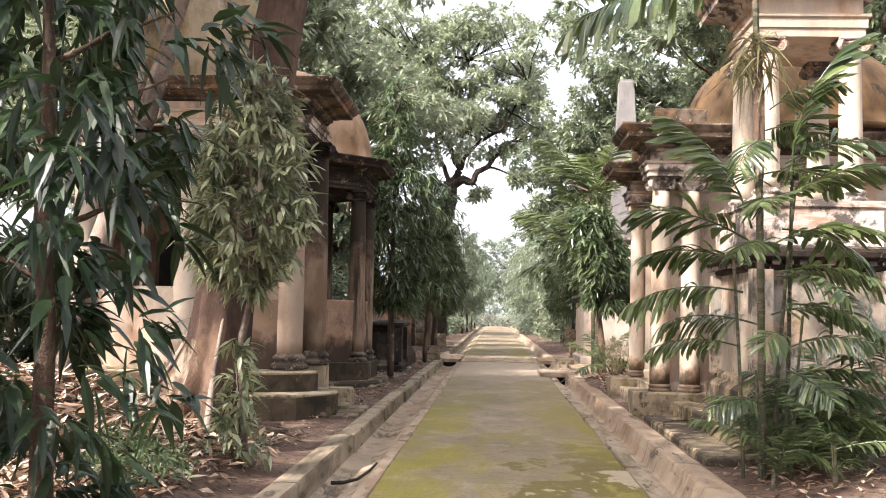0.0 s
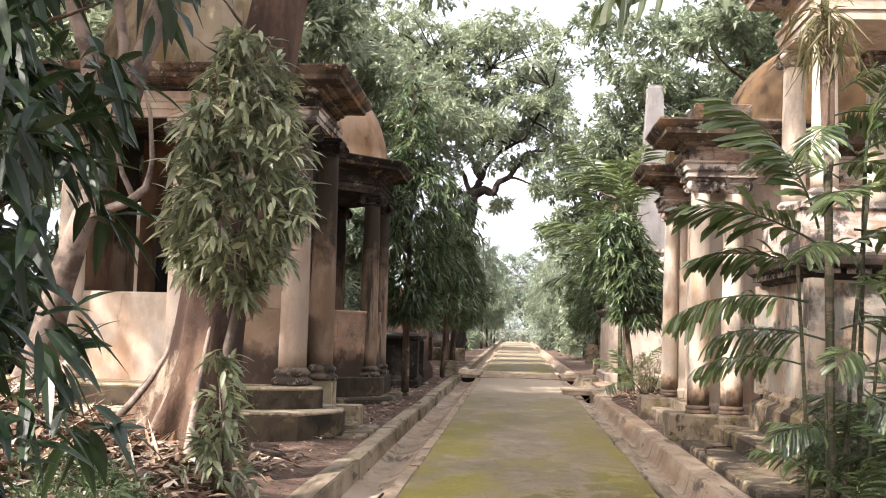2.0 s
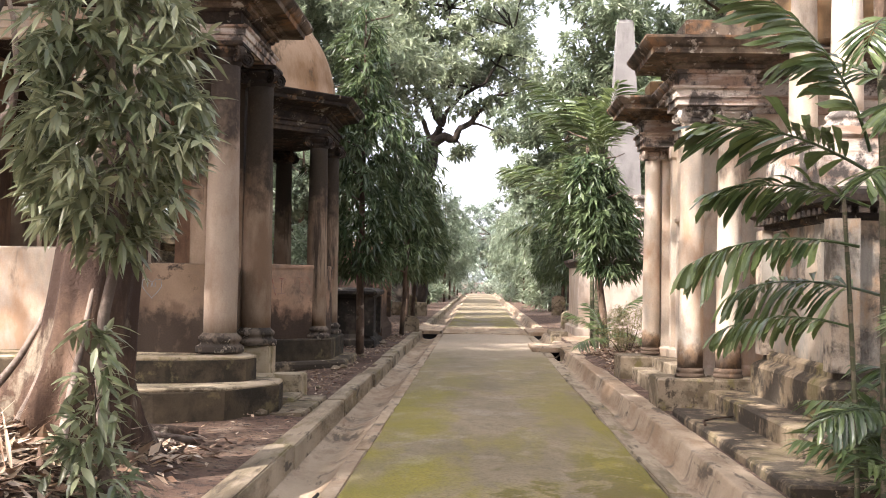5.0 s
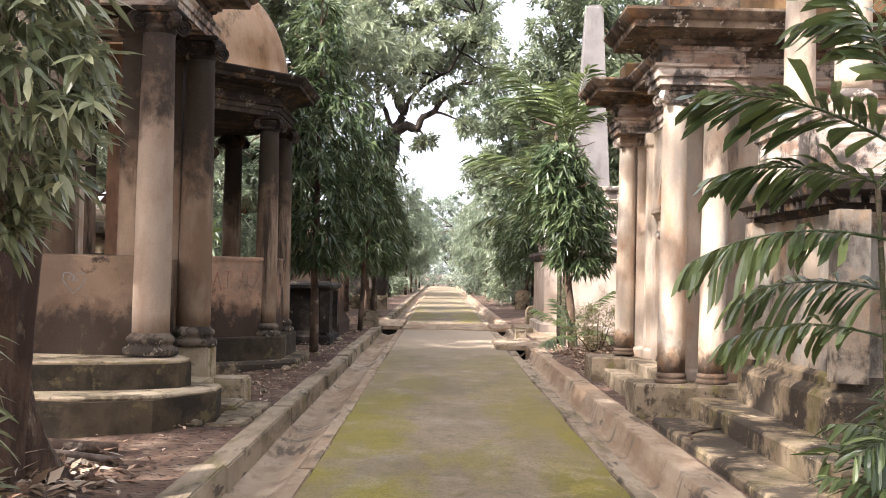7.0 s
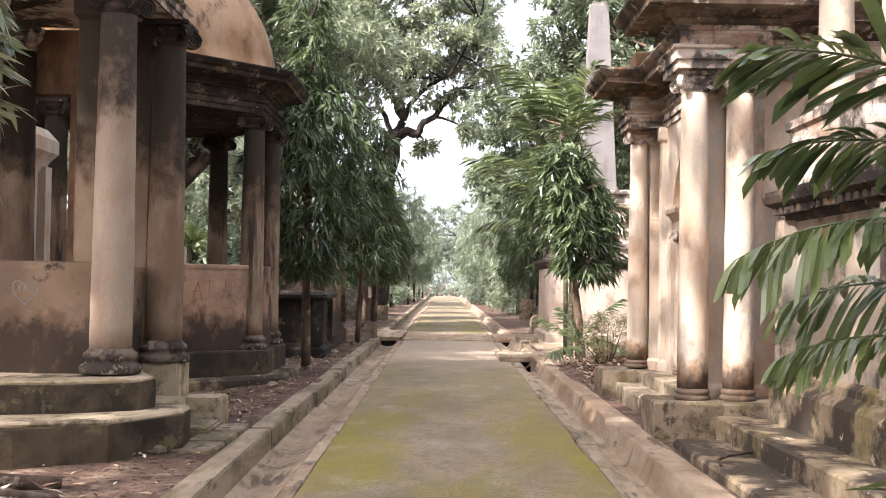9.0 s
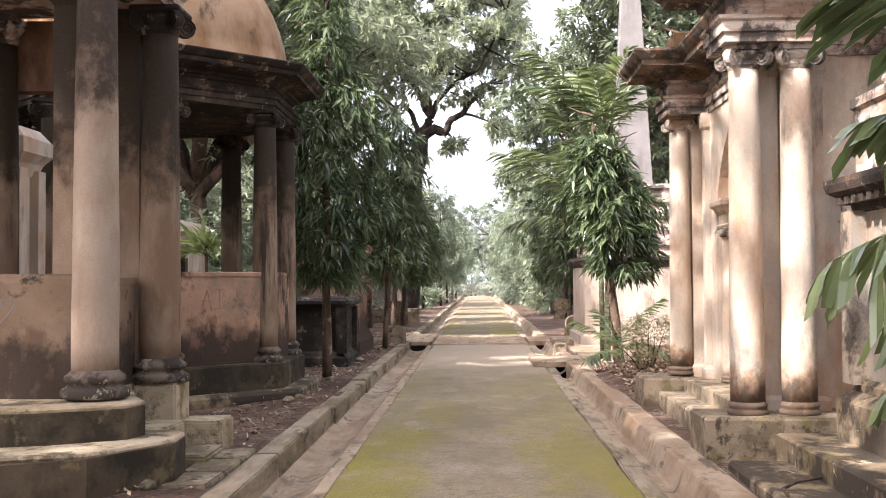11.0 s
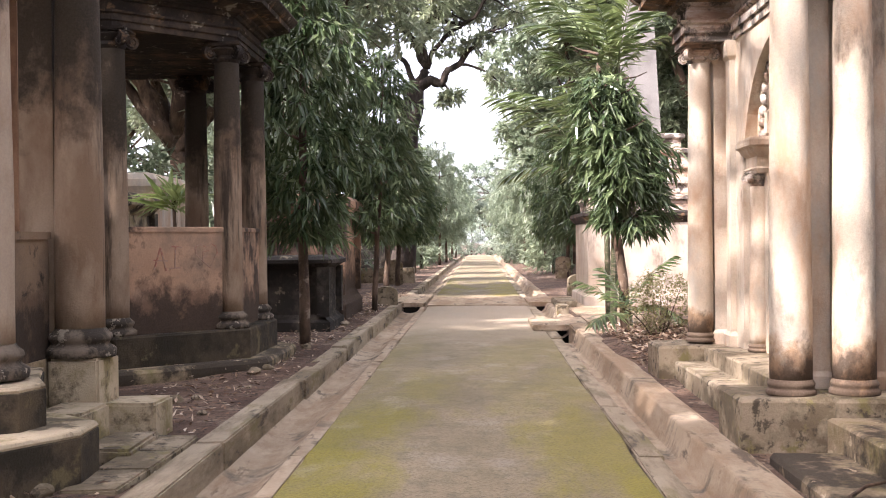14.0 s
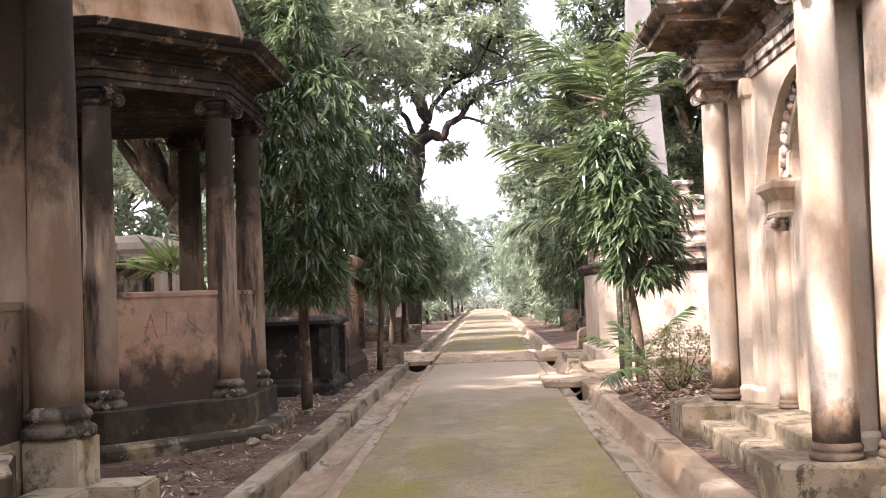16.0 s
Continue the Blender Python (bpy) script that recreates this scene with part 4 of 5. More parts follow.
def mausoleum():
    k = thing("domed_mausoleum", "cream plaster domed mausoleum with paired Ionic columns and arched niches", "mausoleum")
    poly = [(6.9, 15.75), (2.95, 15.75), (2.95, 15.18), (2.07, 15.18), (2.07, 15.85), (2.75, 15.85), (2.75, 19.12), (2.27, 19.12), (2.27, 19.72), (6.9, 19.72)]
    Z = 3.62
    # plinths and front steps
    part("plinth", mould(bmesh.new(), [(1.87, 15.2), (2.5, 15.2), (2.5, 15.9), (1.87, 15.9)], [(0, 0.02), (0, 0.44), (-0.02, 0.47)], wear=0.008), KERB, k, "pitted column plinth")
    part("plinth", mould(bmesh.new(), rect(2.5, 3.2, 15.15, 15.85), [(0, 0.1), (0, 0.44), (-0.02, 0.47)], wear=0.006), KERB, k, "pitted column plinth")
    part("plinth", mould(bmesh.new(), rect(1.95, 2.75, 19.12, 19.85), [(0, 0.02), (0, 0.42), (-0.02, 0.45)], wear=0.008), KERB, k, "pitted column plinth")
    part("step", mould(bmesh.new(), rect(2.12, 2.9, 15.9, 19.12), [(0, 0.02), (0, 0.27), (-0.015, 0.29)], wear=0.008), KERB, k, "worn stone step")
    part("step", mould(bmesh.new(), rect(2.42, 3.0, 15.9, 19.12), [(0, 0.2), (0, 0.43), (-0.015, 0.45)], wear=0.006), KERB, k, "worn stone step")
    for x, y in ((2.27, 15.42), (2.71, 15.42), (2.45, 19.42)):
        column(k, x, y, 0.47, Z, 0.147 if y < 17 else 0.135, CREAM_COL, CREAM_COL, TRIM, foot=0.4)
    # pilasters behind the columns
    for x, y in ((2.52, 15.78), (2.9, 15.72), (2.7, 19.45), (2.80, 19.15), (2.75, 15.95)):
        part("pilaster", mould(bmesh.new(), rect(x - 0.11, x + 0.11, y - 0.09, y + 0.09), [(0.03, 0.42), (0.03, 0.56), (0, 0.6), (0, 3.42), (0.03, 3.46), (0.04, 3.56), (0.04, Z)]), CREAM, k)
    M = Matrix(((0, 1, 0, 2.75), (1, 0, 0, 0), (0, 0, 1, 0), (0, 0, 0, 1)))
    part("wall", arch_panel(bmesh.new(), M, 15.85, 19.3, 0.4, Z, 17.45, 1.3, 2.15, 0.13, 0.42), CREAM, k, "plaster wall with tall arched niche")
    M2 = Matrix(((0, 1, 0, 2.875), (1, 0, 0, 0), (0, 0, 1, 0), (0, 0, 0, 1)))
    part("niche_back", arch_panel(bmesh.new(), M2, 16.1, 18.8, 0.4, Z, 17.45, 0.78, 2.58, 0.3, 2.5), CREAM, k, "recessed plaster niche with inner arch")
    part("niche_dark", box(bmesh.new(), 3.22, 3.28, 16.3, 18.6, 0.4, 3.6), CREAM, k)
    # scalloped archivolt
    bm = bmesh.new()
    bmesh.ops.create_icosphere(bm, subdivisions=1, radius=1, matrix=Matrix.Diagonal((0.05, 0.06, 0.12, 1)))
    first = part("scallop", bm, TRIM, k, smooth=True)
    for i in range(25):
        a = math.pi * i / 24
        ob = first if i == 0 else new("scallop", first.data)
        ob.parent = k
        ob.matrix_basis = Matrix.Translation((2.865, 17.45 - 0.95 * math.cos(a), 2.58 + 0.95 * math.sin(a) * 0.9)) @ Matrix.Rotation(-(a - math.pi / 2), 4, "X")
    for r in (0.82, 1.07):
        pts = [(2.868, 17.45 - r * math.cos(math.pi * i / 24), 2.58 + r * 0.9 * math.sin(math.pi * i / 24)) for i in range(25)]
        part("arch_rim", tube(bmesh.new(), pts, [0.032] * 25, 6), CREAM, k)
    # impost ledges on small columns
    for y in (18.45, 16.45):
        part("impost", mould(bmesh.new(), rect(2.76, 3.0, y - 0.2, y + 0.22), [(0, 2.20), (0.02, 2.24), (0.0, 2.26), (0.0, 2.36), (0.04, 2.40), (0.06, 2.44), (0.09, 2.46), (0.09, 2.51), (0.07, 2.54)]), CREAM, k, "moulded plaster impost ledge")
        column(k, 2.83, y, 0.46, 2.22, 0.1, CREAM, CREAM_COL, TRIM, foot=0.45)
        part("jamb", mould(bmesh.new(), rect(2.86, 2.98, y - 0.2, y + 0.22), [(0, 0.42), (0, 2.22)]), CREAM, k)
    # south wall with arched niche
    M3 = Matrix(((1, 0, 0, 0), (0, 1, 0, 15.78), (0, 0, 1, 0), (0, 0, 0, 1)))
    part("wall", arch_panel(bmesh.new(), M3, 2.75, 6.9, 0.1, Z, 4.05, 0.66, 2.45, 0.35, 0.5), CREAM, k, "plaster wall with dark arched niche")
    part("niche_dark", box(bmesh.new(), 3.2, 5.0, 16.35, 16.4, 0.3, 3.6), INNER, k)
    part("impost", mould(bmesh.new(), rect(3.2, 3.45, 15.72, 15.9), [(0, 2.1), (0.03, 2.14), (0.0, 2.18), (0.0, 2.3), (0.06, 2.36), (0.08, 2.42), (0.05, 2.45)]), TRIM, k, "dark moulded impost")
    column(k, 3.36, 15.76, 0.46, 2.1, 0.09, CREAM, TRIM, TRIM)
    part("wall", box(bmesh.new(), 3.46, 6.9, 19.4, 19.72, 0.1, Z), CREAM, k)
    part("wall", box(bmesh.new(), 6.6, 6.9, 16.1, 19.4, 0.1, Z), CREAM, k)
    zt = entablature(k, poly, Z, 0.86, TRIM, CORNICE_M)
    part("attic_block", mould(bmesh.new(), rect(2.15, 2.9, 15.25, 15.9), [(0, zt - 0.1), (0, zt + 0.24), (-0.02, zt + 0.26)], wear=0.006), CORNICE_M, k, "dark weathered attic block")
    part("attic_block", mould(bmesh.new(), rect(2.35, 2.9, 19.15, 19.65), [(0, zt - 0.1), (0, zt + 0.24), (-0.02, zt + 0.26)], wear=0.006), DOME_R, k, "rust-stained attic block")
    part("roof", mould(bmesh.new(), rect(3.0, 6.8, 16.0, 19.6), [(0, zt - 0.1), (0, zt + 0.15), (-0.2, zt + 0.2)]), SOOT, k)
    dome(k, 4.9, 17.75, zt + 0.15, 1.92, 1.62, DOME_R)
    return k


mausoleum()


def canopy_tomb():
    k = thing("canopy_tomb", "pale podium tomb with a columned canopy on mossy steps", "tomb")
    part("step", mould(bmesh.new(), rect(1.97, 5.4, 10.3, 14.86), [(0, 0.0), (0, 0.14), (-0.02, 0.16)], wear=0.012), STEP, k, "mossy lowest step")
    part("step", mould(bmesh.new(), rect(2.42, 5.2, 10.9, 15.1), [(0, 0.1), (0, 0.34), (-0.02, 0.36)], wear=0.01), STEP, k, "mossy second step")
    pod = rect(2.98, 4.5, 12.3, 14.65)
    part("plinth", mould(bmesh.new(), pod, [(0.16, 0.3), (0.16, 0.66), (0.13, 0.70), (0.06, 0.74), (0.05, 0.80), (0.0, 0.84)], wear=0.004), STEP, k, "moulded mossy plinth")
    part("podium", mould(bmesh.new(), pod, [(0, 0.8), (0, 2.15)]), DIRTY, k, "stained cream podium wall")
    for x in (2.98, 4.5):
        for y in (12.3, 14.65):
            part("pilaster", mould(bmesh.new(), rect(x - 0.12, x + 0.12, y - 0.12, y + 0.12), [(0.0, 0.8), (0, 2.15)]), DIRTY, k)
    bm = mould(bmesh.new(), pod, [(0.0, 2.14), (0.05, 2.16), (0.06, 2.22), (0.10, 2.24), (0.2, 2.30), (0.22, 2.36), (0.22, 2.40), (0.0, 2.44)], wear=0.003)
    dentils(bm, pod, 0.1, 2.20, 2.26, 0.16, 0.09, 0.06)
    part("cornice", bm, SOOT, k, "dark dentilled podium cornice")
    cp = rect(3.18, 4.19, 12.8, 14.15)
    part("pedestal", mould(bmesh.new(), cp, [(0.3, 2.4), (0.3, 2.9), (0.33, 2.93), (0.33, 3.0), (0.2, 3.02)], wear=0.004), TRIM, k)
    for x, y in cp:
        column(k, x, y, 3.0, 5.05, 0.148, CREAM, TRIM, TRIM)
    zt = entablature(k, offset_list(cp, 0.12), 5.05, 1.1, CREAM, TRIM, False)
    part("roof", mould(bmesh.new(), offset_list(cp, 0.12), [(0.3, zt - 0.03), (0.2, zt + 0.2), (-0.2, zt + 0.6), (-0.5, zt + 0.8)]), SOOT, k)
    part("dark_upright", lathe(bmesh.new(), [(0.045, 0.36), (0.045, 2.2)], 4.75, 12.22, 10), DARKSTONE, k, "thin dark upright beside the podium")
    return k


canopy_tomb()


def table_tomb(at, sx, sy, h, material, label, turn=0.0):
    k = thing("table_tomb", label, "tomb", at=at)
    k.rotation_euler = (0, 0, radians(turn))
    r = rect(-sx / 2, sx / 2, -sy / 2, sy / 2)
    part("base", mould(bmesh.new(), r, [(0.12, -0.1), (0.12, h * 0.12), (0.05, h * 0.16), (0.0, h * 0.22)], wear=0.006), material, k)
    part("body", mould(bmesh.new(), r, [(0, h * 0.2), (0, h * 0.86)]), material, k)
    for x in (-sx / 2, sx / 2):
        for y in (-sy / 2, sy / 2):
            part("pilaster", mould(bmesh.new(), rect(x - 0.1, x + 0.1, y - 0.1, y + 0.1), [(0, h * 0.2), (0, h * 0.86)]), material, k)
    part("top", mould(bmesh.new(), r, [(0.02, h * 0.84), (0.08, h * 0.88), (0.16, h * 0.91), (0.16, h * 0.96), (0.05, h), (-0.1, h * 1.01)], wear=0.006), material, k)
    return k


table_tomb((-3.1, 26.5, 0.08), 1.15, 1.6, 1.25, DARKSTONE, "blackened plaster table tomb with moulded top")
table_tomb((-3.25, 29.7, 0.08), 1.3, 2.6, 2.4, PINK, "tall stained plaster box tomb")
table_tomb((-8.2, 32.0, 0.08), 2.4, 2.4, 3.0, CREAM, "ochre plaster tomb under tall trees")
table_tomb((-6.1, 17.95, 0.05), 2.0, 0.5, 3.3, CREAM, "sunlit cream plaster tomb slab behind the pavilion")
table_tomb((-6.7, 26.6, 0.05), 1.5, 1.6, 2.4, STEP, "grey plaster tomb beyond the kiosk")
table_tomb((-4.6, 52.0, 0.05), 2.2, 2.2, 1.8, DARKSTONE, "dark box tomb beside the path")
table_tomb((-6.2, 41.5, 0.05), 2.2, 2.2, 1.9, STEP, "grey box tomb under trees")
table_tomb((4.6, 49.0, 0.05), 1.6, 2.4, 2.9, PINK, "stained pilastered tomb with heavy top")
table_tomb((6.0, 60.0, 0.05), 2.4, 2.0, 1.5, DARKSTONE, "low dark tomb under trees")


def obelisk_tomb():
    k = thing("obelisk_tomb", "cream stepped tomb carrying a tall grey stone obelisk", "tomb", at=(4.05, 33.6, 0.0))
    r = rect(-1.55, 1.55, -1.55, 1.55)
    part("body", mould(bmesh.new(), r, [(0.1, 0), (0.1, 0.3), (0, 0.35), (0, 1.95)]), PALEWALL, k)
    part("cornice", mould(bmesh.new(), r, [(0, 1.95), (0.06, 2.0), (0.14, 2.1), (0.14, 2.18), (-0.05, 2.22)], wear=0.004), SOOT, k)
    z, d = 2.22, 0.10
    for i in range(5):
        part("tier", mould(bmesh.new(), r, [(-d, z), (-d, z + 0.2), (-d + 0.08, z + 0.25), (-d + 0.08, z + 0.33), (-d - 0.06, z + 0.36)], wear=0.004), TRIM, k)
        z += 0.36
        d += 0.19
    part("shaft", mould(bmesh.new(), rect(-0.64, 0.28, -0.46, 0.46), [(0, 3.95), (-0.06, 5.2), (-0.125, 6.6), (-0.18, 7.8), (-0.23, 8.95), (-0.29, 9.06)], wear=0.004), GREYSTONE, k, "rough grey tapering shaft")
    return k


obelisk_tomb()


def headstone(at, w, h, label, turn=0, tilt=4):
    bm = bmesh.new()
    pts = [(-w / 2, -0.1), (w / 2, -0.1)] + [(w / 2 * math.cos(a), h - w * 0.25 + w * 0.25 * math.sin(a)) for a in [math.pi * i / 8 for i in range(9)]]
    lo = [bm.verts.new((x, -0.06, z)) for x, z in pts]
    hi = [bm.verts.new((x, 0.06, z)) for x, z in pts]
    bm.faces.new(lo)
    bm.faces.new(hi[::-1])
    for i in range(len(pts)):
        bm.faces.new((lo[i], hi[i], hi[(i + 1) % len(pts)], lo[(i + 1) % len(pts)]))
    ob = part("headstone", bm, KERB)
    ob.matrix_basis = pose(*at, tilt, 0, turn)
    return tagged(ob, label, "headstone")


headstone((-2.12, 32.9, 0.05), 0.55, 0.48, "small weathered stone marker by the drain")
headstone((2.7, 37.0, 0.05), 0.6, 0.6, "leaning pale stone marker beside the drain", 20)
headstone((-2.9, 45.0, 0.05), 0.6, 0.9, "grey upright headstone under trees")
headstone((3.3, 50.0, 0.05), 0.6, 0.9, "grey upright headstone beside the path")


def slab_bridge(x0, x1, y0, y1, z, label):
    ob = part("drain_slab", box(bmesh.new(), x0, x1, y0, y1, z - 0.1, z, 0.015, 0.01), GUTTER)
    return tagged(ob, label, "slab")


slab_bridge(0.98, 2.0, 26.45, 28.3, 0.10, "worn concrete slab bridging the drain")
slab_bridge(1.23, 2.6, 33.5, 36.2, 0.10, "worn concrete slab bridging the drain")
slab_bridge(-2.4, -1.23, 33.5, 37.8, 0.10, "worn concrete slab bridging the drain")
bm = bmesh.new()
box(bm, 1.60, 1.92, 25.2, 26.5, -0.42, 0.125, 0.02, 0.006)
box(bm, 1.36, 1.40, 25.2, 26.5, -0.42, -0.03, 0.0, 0.0)
box(bm, 1.40, 1.60, 25.1, 25.2, -0.42, -0.095, 0.01, 0.004)
structure(part("cross_band", box(bmesh.new(), -1.22, 1.22, 33.7, 37.6, -0.05, 0.035, 0.012, 0.008), GUTTER), "pale worn concrete band across the path")
structure(part("drain_pit", bm, GUTTER), "deep concrete drain pit before the slab")
structure(part("apron", box(bmesh.new(), 2.004, 3.3, 27.0, 33.4, -0.1, 0.095, 0.015, 0.012), GUTTER), "worn concrete apron beside the drain")
tagged(part("kerb_block", box(bmesh.new(), 1.62, 1.86, 29.6, 30.1, -0.1, 0.26, 0.02, 0.015), KERB), "small upright stone block beside the drain", "stone block")
# black blocks paint the shade in the culvert openings
for x, y in ((1.53, 26.9), (1.53, 33.7), (-1.57, 33.7)):
    tagged(part("culvert_shade_block", box(bmesh.new(), x - 0.2, x + 0.2, y - 0.1, y + 0.6, -0.42, -0.012), DARK), "black block painting the shade under a drain slab", "culvert")
tagged(part("low_kerb_wall", box(bmesh.new(), -9.0, -2.3, 46.5, 47.1, -0.1, 0.62, 0.02, 0.01), KERB), "low stone boundary wall beneath trees", "low wall")
tagged(part("drain_end_stone", box(bmesh.new(), 1.75, 2.2, 31.6, 33.6, -0.1, 0.22, 0.02, 0.02), KERB), "pale broken stone block by the drain", "stone block")

# ---- trees ----
young_tree((-2.47, 23.4, 0.05), 1.25, 7.2, 0.75, LEAF, "slim tree with long drooping dark green leaves", 11, 640, 0.075, 0.25, profile=[(1.5, 0.35), (2.1, 0.68), (3.0, 0.78), (4.2, 0.68), (5.4, 0.55), (6.4, 0.3), (6.9, 0.05)])
young_tree((-2.2, 30.9, 0.05), 1.5, 5.8, 0.95, LEAF, "young tree with bright drooping leaves", 12, 420, 0.06, 0.27, lean=(0.25, 0.0), profile=[(1.6, 0.35), (2.2, 0.72), (3.2, 0.8), (4.3, 0.62), (5.2, 0.3), (5.6, 0.05)])
for i, (x, y, s) in enumerate(((-2.6, 38.5, 5.0), (-2.7, 44, 5.6), (-2.9, 51, 6.0), (-3.0, 58, 6.2), (-3.2, 68, 6.5), (3.4, 43.0, 6.4), (3.5, 50, 6.6), (3.4, 57, 6.5), (3.5, 65, 7), (-2.5, 76, 8), (-2.4, 86, 8), (-2.3, 98, 8), (2.8, 74, 8), (2.7, 84, 8), (2.6, 96, 8), (-2.3, 112, 8), (2.6, 110, 8))):
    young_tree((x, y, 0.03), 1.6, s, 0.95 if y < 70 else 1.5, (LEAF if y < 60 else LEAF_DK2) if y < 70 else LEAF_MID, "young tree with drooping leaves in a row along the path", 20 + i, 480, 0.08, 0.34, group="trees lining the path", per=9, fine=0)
young_tree((2.42, 25.0, 0.05), 1.35, 4.6, 0.9, LEAF, "bushy young tree with drooping leaves beside the drain", 15, 520, 0.085, 0.27, lean=(-0.45, 0.0), profile=[(1.7, 0.35), (2.2, 0.55), (2.9, 0.62), (3.5, 0.5), (3.9, 0.3), (4.25, 0.1)])
palm((2.35, 26.3, 0.05), [(0, 0, 4.5, 0.06), (-0.05, 0.25, 3.3, 0.05)], "feathery areca palm behind a young tree", 2, 5, 1.0, aimed=[(0, 0, 4.3, 170, 42, 1.20), (0, 0, 4.4, 120, 55, 1.26), (0, 0, 4.4, 20, 50, 1.26), (0, 0, 4.3, 5, 45, 1.20), (0, 0, 4.2, 195, 40, 1.20), (0, 0, 4.3, 250, 50, 1.14), (-0.4, 0, 2.9, 184, 25, 1.08), (-0.4, 0, 2.5, 176, 12, 1.02), (-0.4, 0, 3.2, 190, 40, 1.08)])
palm((2.45, 24.6, 0.05), [(0, 0, 0.5, 0.03)], "low young palm by the drain", 3, 7, 0.55)

def forked_tree():
    """The old tree over the path: dark crooked limbs against the sky, leaves in separate bunches."""
    t = thing("tree", "spreading old tree with dark crooked limbs over the path", "tree", at=(-2.9, 49.0, 0.0))
    limbs = (
        (((-0.1, 0, -0.2), (0.1, 0, 1.5), (0.2, 0, 3.0), (0.3, 0, 5.8), (0.5, 0, 6.7), (0.57, 0, 7.6)), 0.5, 0.30),
        (((0.57, 0, 7.4), (1.16, -0.2, 7.72), (1.58, -0.3, 7.55), (1.82, -0.4, 8.04), (2.25, -0.5, 8.23), (2.6, -0.6, 8.7), (3.3, -0.8, 9.4)), 0.22, 0.06),
        (((1.6, -0.3, 7.58), (1.83, -0.4, 7.33), (1.8, -0.4, 6.9)), 0.06, 0.02),
        (((2.25, -0.5, 8.23), (3.0, -0.8, 8.0), (3.7, -1.0, 7.5)), 0.06, 0.02),
        (((0.57, 0, 7.45), (0.89, 0.1, 7.91), (1.01, 0.1, 8.22), (0.76, 0.2, 8.56), (0.63, 0.2, 8.99), (0.36, 0.2, 9.44), (0.05, 0.2, 9.78), (-0.37, 0.1, 10.12), (-0.8, 0, 10.7), (-2.0, 0, 12.0)), 0.20, 0.06),
        (((1.01, 0.1, 8.18), (1.2, -0.2, 8.75), (1.98, -0.6, 9.47), (2.85, -1.0, 9.87), (3.3, -1.2, 10.6), (4.0, -1.5, 12.0)), 0.11, 0.04),
        (((1.01, 0.1, 8.18), (0.85, 0.3, 9.16), (1.07, 0.5, 10.05), (0.87, 0.7, 11.6), (1.3, 0.8, 13.5)), 0.10, 0.04),
        (((0.5, 0, 7.5), (0.26, -0.2, 8.26), (-0.09, -0.3, 8.7), (-0.12, -0.5, 9.68), (-0.33, -0.7, 11.2), (-0.8, -0.8, 13.0)), 0.12, 0.04),
        (((0.3, 0, 5.9), (-0.8, 0.4, 7.6), (-2.2, 0.6, 9.2), (-3.6, 0.5, 10.8)), 0.16, 0.05),
    )
    bm = bmesh.new()
    spots = []
    for k, (pts, r0, r1) in enumerate(limbs):
        fine = []
        for a, b in zip(pts, pts[1:]):
            fine += wander(a, b, 3, 0.12, k)[:-1]
        fine.append(Vector(pts[-1]))
        tube(bm, fine, [r0 + (r1 - r0) * i / (len(fine) - 1) for i in range(len(fine))], 9, 0.25)
        spots += fine[-9:] if k not in (0, 2, 3) else []
    rng = random.Random(31)
    K = [(1.8, -0.4, 6.85), (2.0, -0.5, 7.0), (3.6, -1.0, 7.6), (2.7, -0.6, 8.8), (3.2, -0.8, 9.0), (2.0, -0.5, 8.75), (-0.6, 0, 8.4), (-1.1, 0, 7.6), (-1.6, 0.3, 8.6), (-0.9, 0, 9.3)]
    for i in range(165):
        e = Vector((rng.uniform(-4.6, 4.6), rng.uniform(-2.8, 2.6), rng.uniform(9.6, 15.2)))
        p = min(spots, key=lambda v: (v - e).length)
        tube(bm, wander(p, e, 4, 0.25, i), [0.05, 0.042, 0.032, 0.022, 0.01], 5)
        K.append(tuple(e))
    part("trunk", bm, BARK_DK, t, "dark crooked trunk and limbs", smooth=True)
    R = np.array([0.34] * 10 + [rng.uniform(0.5, 0.95) for _ in range(len(K) - 10)])
    part("crown", leaf_data(*clumps(np.array(K), R, 26, 8, 0.30, 31), 0.14, 0), LEAF_TREE, t)


forked_tree()
big_tree((7.6, 42, 0), 16, 6.3, 10.5, 0.4, LEAF_DK2, "tall dense dark green tree", 32, 1600, leaf=0.32, fork=0.3)
big_tree((10.5, 30, 0), 15, 6.0, 9.5, 0.4, LEAF_DK2, "tall dense dark green tree beyond the tombs", 33, 1400, leaf=0.30, fork=0.3)
big_tree((-8.5, 38, 0), 16, 6.5, 10.5, 0.4, LEAF_TREE, "tall leafy tree beyond the kiosk", 34, 1050, leaf=0.32, fork=0.3)
big_tree((-9.6, 26.5, 0), 14, 5.5, 9.5, 0.4, LEAF_TREE, "leafy tree beyond the pavilion", 35, 1000, leaf=0.33, fork=0.3)
big_tree((6.4, 64, 0), 18, 5.6, 13, 0.4, LEAF_MID, "tall leafy tree beside the path", 36, 700, leaf=0.42, fork=0.2)
big_tree((-11.5, 74, 0), 17, 6.0, 13, 0.4, LEAF_MID, "tall leafy tree beside the path", 37, 700, leaf=0.45, fork=0.2)
for i, (x, y) in enumerate(((-17, 100), (11, 94), (1.5, 152), (-9, 146), (12, 136), (-20, 120), (22, 115), (-17, 85), (18, 75), (17, 48), (-18, 55), (-20, 35), (19, 25))):
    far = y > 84
